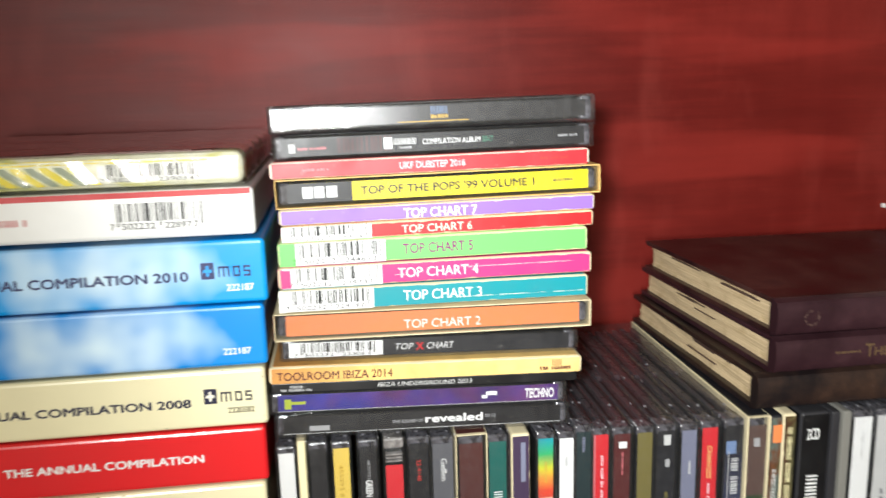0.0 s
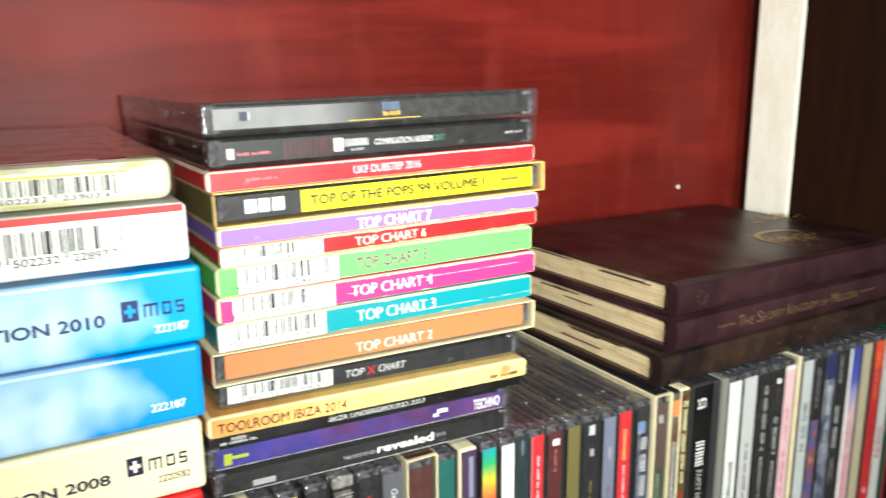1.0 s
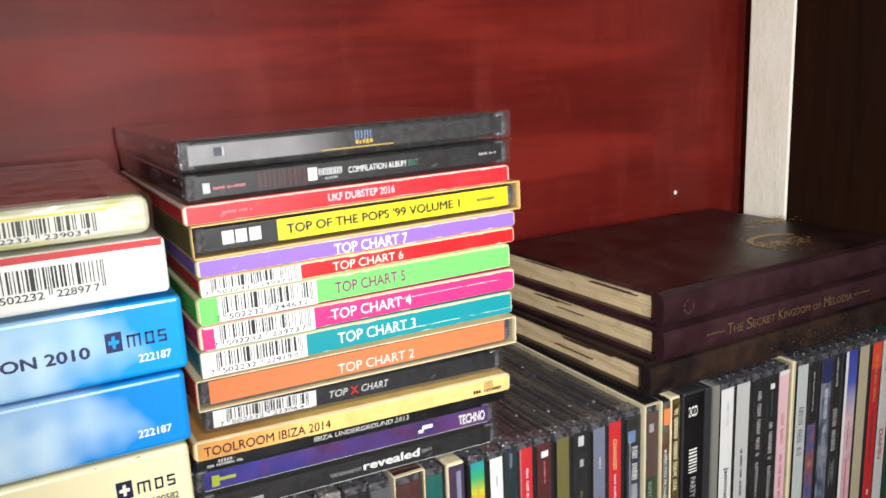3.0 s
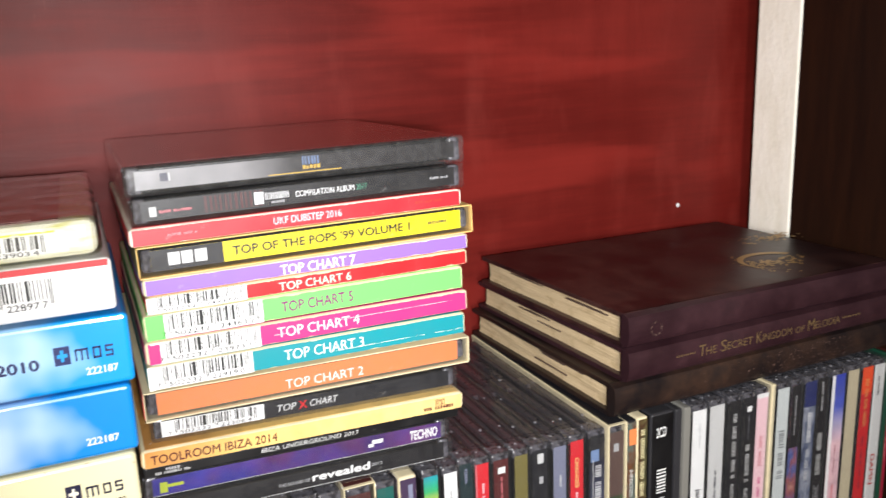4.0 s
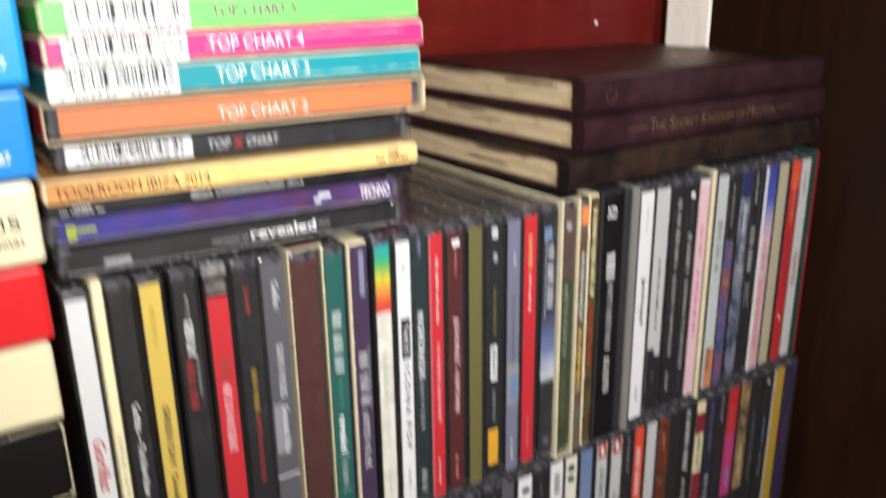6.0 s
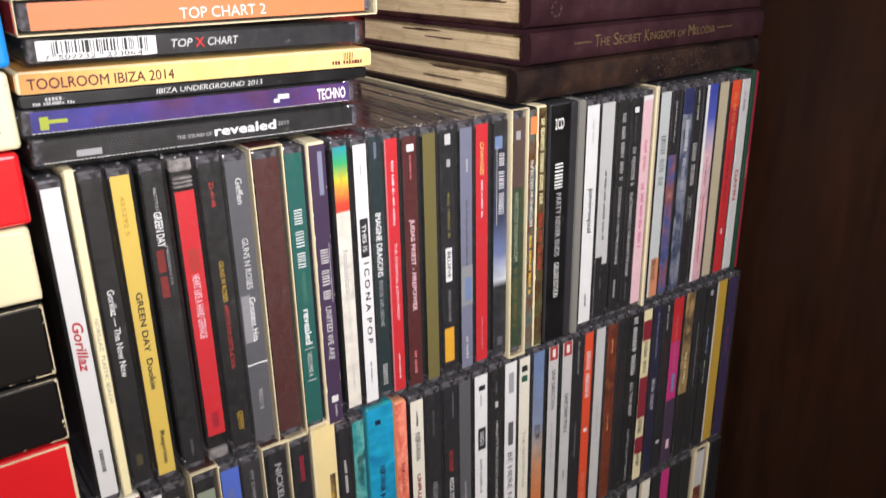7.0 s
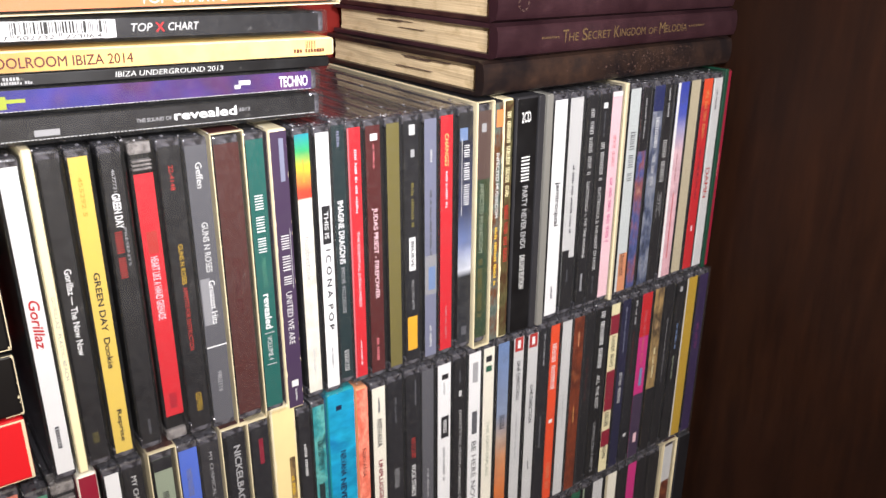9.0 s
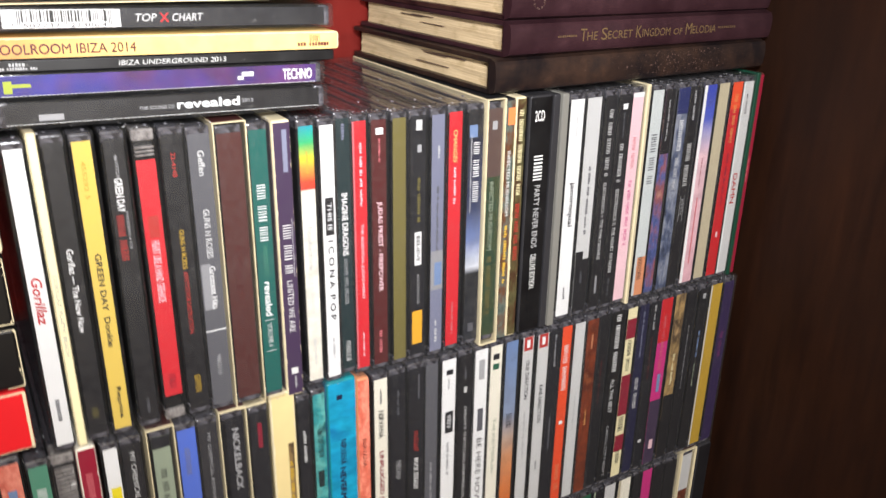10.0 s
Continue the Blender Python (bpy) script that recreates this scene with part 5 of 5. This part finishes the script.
p("j", 105.3, 113.3, "ink", "a black", [("w", 0.08, 0.2, 0.42, 0.6, "grey", 7), ("t", "NIRVANA", 0.43, 0.53, 0.3, 0.75, "silver", {"weight": 0.0})])
p("j", 115.4, 123.6, "ink", "a black", [("b", 0.03, 0.15, 0.62, 0.72, "grey"), ("t", "NO DOUBT", 0.31, 0.415, 0.3, 0.68, "vermilion", {"weight": 0.02}), ("t", "ROCK STEADY", 0.45, 0.615, 0.3, 0.68, "white", {"weight": 0.02})])
p("j", 125.1, 132.2, "grey", "a grey", [("w", 0.5, 0.7, 0.4, 0.6, "silver", 10)])
p("j", 134.6, 142.6, "white", "a white", [("b", 0.05, 0.075, 0.3, 0.8, "ink"), ("w", 0.09, 0.15, 0.4, 0.55, "silver", 5), ("b", 0.26, 0.37, 0.25, 0.85, "ink"), ("w", 0.28, 0.35, 0.4, 0.7, "white", 4), ("w", 0.42, 0.6, 0.35, 0.6, "silver", 9)])
p("j", 144.9, 152.2, "soot", "a black", [("w", 0.06, 0.12, 0.4, 0.6, "grey", 5), ("b", 0.16, 0.19, 0.4, 0.65, "pale"), ("t", "(WHAT'S THE STORY) MORNING GLORY ?", 0.26, 0.84, 0.35, 0.72, "pale", {"weight": 0.01})])
p("j", 154.9, 162.6, "white", "a white", [("b", 0.05, 0.15, 0.3, 0.75, "silver"), ("b", 0.30, 0.42, 0.3, 0.75, "grey"), ("t", "BE HERE NOW", 0.46, 0.82, 0.25, 0.75, "ash", {"weight": 0.0})])
p("j", 164.5, 171.6, "offwhite", "a creamy white", [("b", 0.04, 0.07, 0.2, 0.75, "ink"), ("b", 0.09, 0.12, 0.2, 0.75, "forest"), ("t", "THE MASTERPLAN", 0.38, 0.68, 0.35, 0.68, "khaki", {"weight": 0.0}), ("b", 0.86, 0.94, 0.3, 0.8, "olive")])
p("j", 174.1, 181.6, "fade_sunset", "a blue to orange", [("w", 0.38, 0.46, 0.25, 0.75, "ink", 3)])
p("j", 185.4, 192.4, "pale", "a white", [("b", 0.0, 0.07, 0.1, 0.9, "vermilion"), ("b", 0.015, 0.055, 0.35, 0.65, "white"), ("t", "ONE DIRECTION", 0.12, 0.33, 0.3, 0.72, "ink"), ("w", 0.4, 0.66, 0.4, 0.6, "silver", 12)])
p("j", 195.0, 202.2, "pale", "a white", [("b", 0.0, 0.07, 0.1, 0.9, "vermilion"), ("b", 0.015, 0.055, 0.35, 0.65, "white"), ("t", "ONE DIRECTION", 0.27, 0.48, 0.3, 0.72, "ink"), ("w", 0.7, 0.75, 0.4, 0.6, "grey", 3)])
p("j", 204.0, 210.6, "ink", "a black", [("w", 0.03, 0.2, 0.4, 0.62, "silver_grey", 7), ("b", 0.48, 0.66, 0.4, 0.55, "grey")])
p("j", 212.6, 219.2, "tangerine", "an orange-red", [("w", 0.10, 0.35, 0.25, 0.72, "white", 6), ("b", 0.52, 0.54, 0.3, 0.7, "white"), ("w", 0.78, 0.94, 0.3, 0.72, "peach", 10)])
p("j", 221.0, 228.1, "pale", "a pale grey", [("w", 0.4, 0.6, 0.45, 0.6, "silver", 8)])
p("j", 229.8, 237.6, "art_rust", "a rusty brown", [("w", 0.08, 0.16, 0.4, 0.6, "peach", 4), ("w", 0.5, 0.6, 0.4, 0.55, "sand", 5)])
p("j", 239.2, 246.8, "soot", "a black", [("w", 0.25, 0.5, 0.42, 0.58, "maroon", 9)], w=9.4)
p("j", 249.0, 258.2, "black", "a black", [("w", 0.02, 0.34, 0.35, 0.72, "white", 14), ("t", "ALL THE BEST", 0.38, 0.58, 0.35, 0.72, "pale", {"weight": 0.02}), ("t", "CAPITOL CDP 7 48507 2", 0.66, 0.97, 0.38, 0.66, "silver", {"weight": 0.01})], w=10.2)
p("j", 260.8, 267.8, "cream", "a cream and red", [("b", 0.06, 0.17, 0, 1, "crimson"), ("w", 0.18, 0.36, 0.3, 0.7, "ink", 5), ("b", 0.38, 0.62, 0, 1, "crimson"), ("w", 0.63, 0.72, 0.2, 0.75, "ink", 3), ("b", 0.74, 0.84, 0, 1, "crimson"), ("w", 0.84, 0.92, 0.3, 0.7, "ink", 2)], w=9.0)
p("j", 269.6, 276.8, "navy", "a navy blue", [("w", 0.04, 0.3, 0.4, 0.62, "lavender", 13), ("w", 0.42, 0.62, 0.3, 0.7, "pale", 9)], w=9.4)
p("j", 279.0, 286.0, "ink", "a black", [("w", 0.02, 0.16, 0.4, 0.65, "silver", 7), ("w", 0.2, 0.45, 0.4, 0.6, "maroon", 10), ("b", 0.82, 0.84, 0.3, 0.7, "pale")], w=9.2)
p("j", 288.0, 296.8, "hotpink", "a magenta", [("b", 0.0, 0.25, 0, 1, "red"), ("b", 0.60, 1.0, 0, 1, "violet"), ("w", 0.1, 0.42, 0.35, 0.6, "rose", 10), ("b", 0.44, 0.55, 0.4, 0.7, "slate"), ("b", 0.85, 0.91, 0.4, 0.75, "pink")], w=10.6)
p("j", 299.8, 308.0, "art_yellowbrown", "a tan and dark", [("b", 0.6, 1.0, 0, 1, "soot"), ("w", 0.35, 0.55, 0.4, 0.65, "cream", 7)], w=10.2)
p("j", 310.6, 317.8, "soot", "a black", [("w", 0.2, 0.6, 0.45, 0.6, "silver_grey", 18)], w=9.2)
p("j", 319.8, 327.0, "soot", "a black", [("b", 0.03, 0.06, 0.35, 0.7, "silver"), ("w", 0.25, 0.42, 0.4, 0.65, "slate", 8), ("w", 0.45, 0.6, 0.4, 0.6, "khaki", 6)], w=9.2)
p("j", 329.6, 339.4, "mustard", "a mustard yellow", [("b", 0, 1, 0, 0.12, "pale")], w=11.0)
p("j", 341.8, 350.4, "purpleblack", "a dark purple", [("w", 0.3, 0.46, 0.3, 0.6, "mauve", 4)], w=10.6)

R3 = Row(base_3, "third row of standing CDs", R1.y)
p = R3.put
_x = -58.0
_cols = ("ink", "grey", "soot", "maroon", "ash", "pale", "soot", "navy", "ink", "ash", "soot", "grey")
_i = 0
while _x < 184:
    p("j", _x, _x + 7.6, _cols[_i % 12], "a " + {"ink": "black", "soot": "black", "ash": "dark grey", "pale": "pale grey", "navy": "navy"}.get(_cols[_i % 12], _cols[_i % 12]), [], w=10.2)
    _x += 10.4
    _i += 1
p("s", 196.6, 208.6, "navy", "a dark blue", [("b", 0.02, 0.1, 0.2, 0.8, "blue")], w=7.0)
p("j", 210.4, 218.0, "soot", "a black", [("w", 0.05, 0.2, 0.4, 0.6, "grey", 7)])
p("j", 220.6, 227.4, "soot", "a black", [])
p("j", 229.6, 236.0, "ink", "a black", [])
p("j", 238.4, 245.8, "crimson", "a red and green", [("b", 0.0, 0.10, 0, 1, "forest")], w=9.4)
p("j", 248.2, 255.4, "soot", "a black", [("b", 0, 1, 0, 0.2, "khaki"), ("w", 0.12, 0.3, 0.4, 0.7, "pale", 5)], w=9.2)
p("j", 258.0, 266.6, "pale", "a pale grey", [("w", 0.12, 0.3, 0.4, 0.65, "grey", 8)], w=10.2)
p("j", 269.6, 279.8, "offwhite", "a cream white", [("b", 0, 1, 0, 0.2, "beige"), ("w", 0.2, 0.4, 0.5, 0.65, "pale", 7)], w=11.6)
p("j", 282.6, 288.6, "soot", "a black", [], w=8.2)
p("j", 290.8, 298.8, "hotpink", "a crimson pink", [("b", 0.40, 0.5, 0.3, 0.7, "honey")], w=9.8)
p("j", 301.4, 309.0, "soot", "a black", [])
p("j", 311.6, 321.4, "soot", "a black", [])
p("s", 324.6, 338.2, "art_rust", "an orange-brown", [("b", 0, 0.25, 0, 1, "pale")], w=8.8)
p("d", 340.0, 351.6, "soot", "a black", [], body="ash", ragged=0.0003)

# more standing cases run on under the pile of boxes
def under_boxes(x):
    return 0.1366 - base_2(x / 1000 + 0.0037)


R2.put("j", -63.2, -55.8, "art_salmon", "a salmon pink", [("b", 0.10, 0.15, 0.3, 0.7, "slate"), ("w", 0.2, 0.5, 0.35, 0.65, "maroon", 6)], w=10.0, dz=under_boxes(-63.2))
R2.put("s", -80.0, -68.9, "mustard", "a dark mustard", [("b", 0.0, 0.05, 0, 1, "olive")], w=8.0, dz=under_boxes(-78.0) - 0.0006)
for _x in (-90.8, -101.2, -111.6, -122.0, -132.4, -142.8, -153.2, -163.6, -174.0):
    R2.put("j", _x, _x + 7.4, ("ink", "pale", "maroon")[int(-_x) % 3], "a " + ("black", "pale grey", "maroon")[int(-_x) % 3], [], w=10.2, dz=under_boxes(_x))
for _x in (-68.0, -78.4, -88.8, -99.2, -109.6, -120.0, -130.4, -140.8, -151.2, -161.6, -172.0):
    R3.put("j", _x, _x + 7.4, ("soot", "grey", "ink")[int(-_x) % 3], "a " + ("black", "grey", "black")[int(-_x) % 3], [], w=10.2, dz=under_boxes(_x) - 0.0008)

_pin = thing("wall_pin", pose(0.3165, 0.1494, 0.4362), "tiny white pin head in the red wall", "pin")
_bm = bmesh.new()
bmesh.ops.create_uvsphere(_bm, u_segments=12, v_segments=8, radius=0.0014, matrix=Matrix.Diagonal((1, 0.5, 1.1, 1)))
part("head", _bm, "white", _pin)
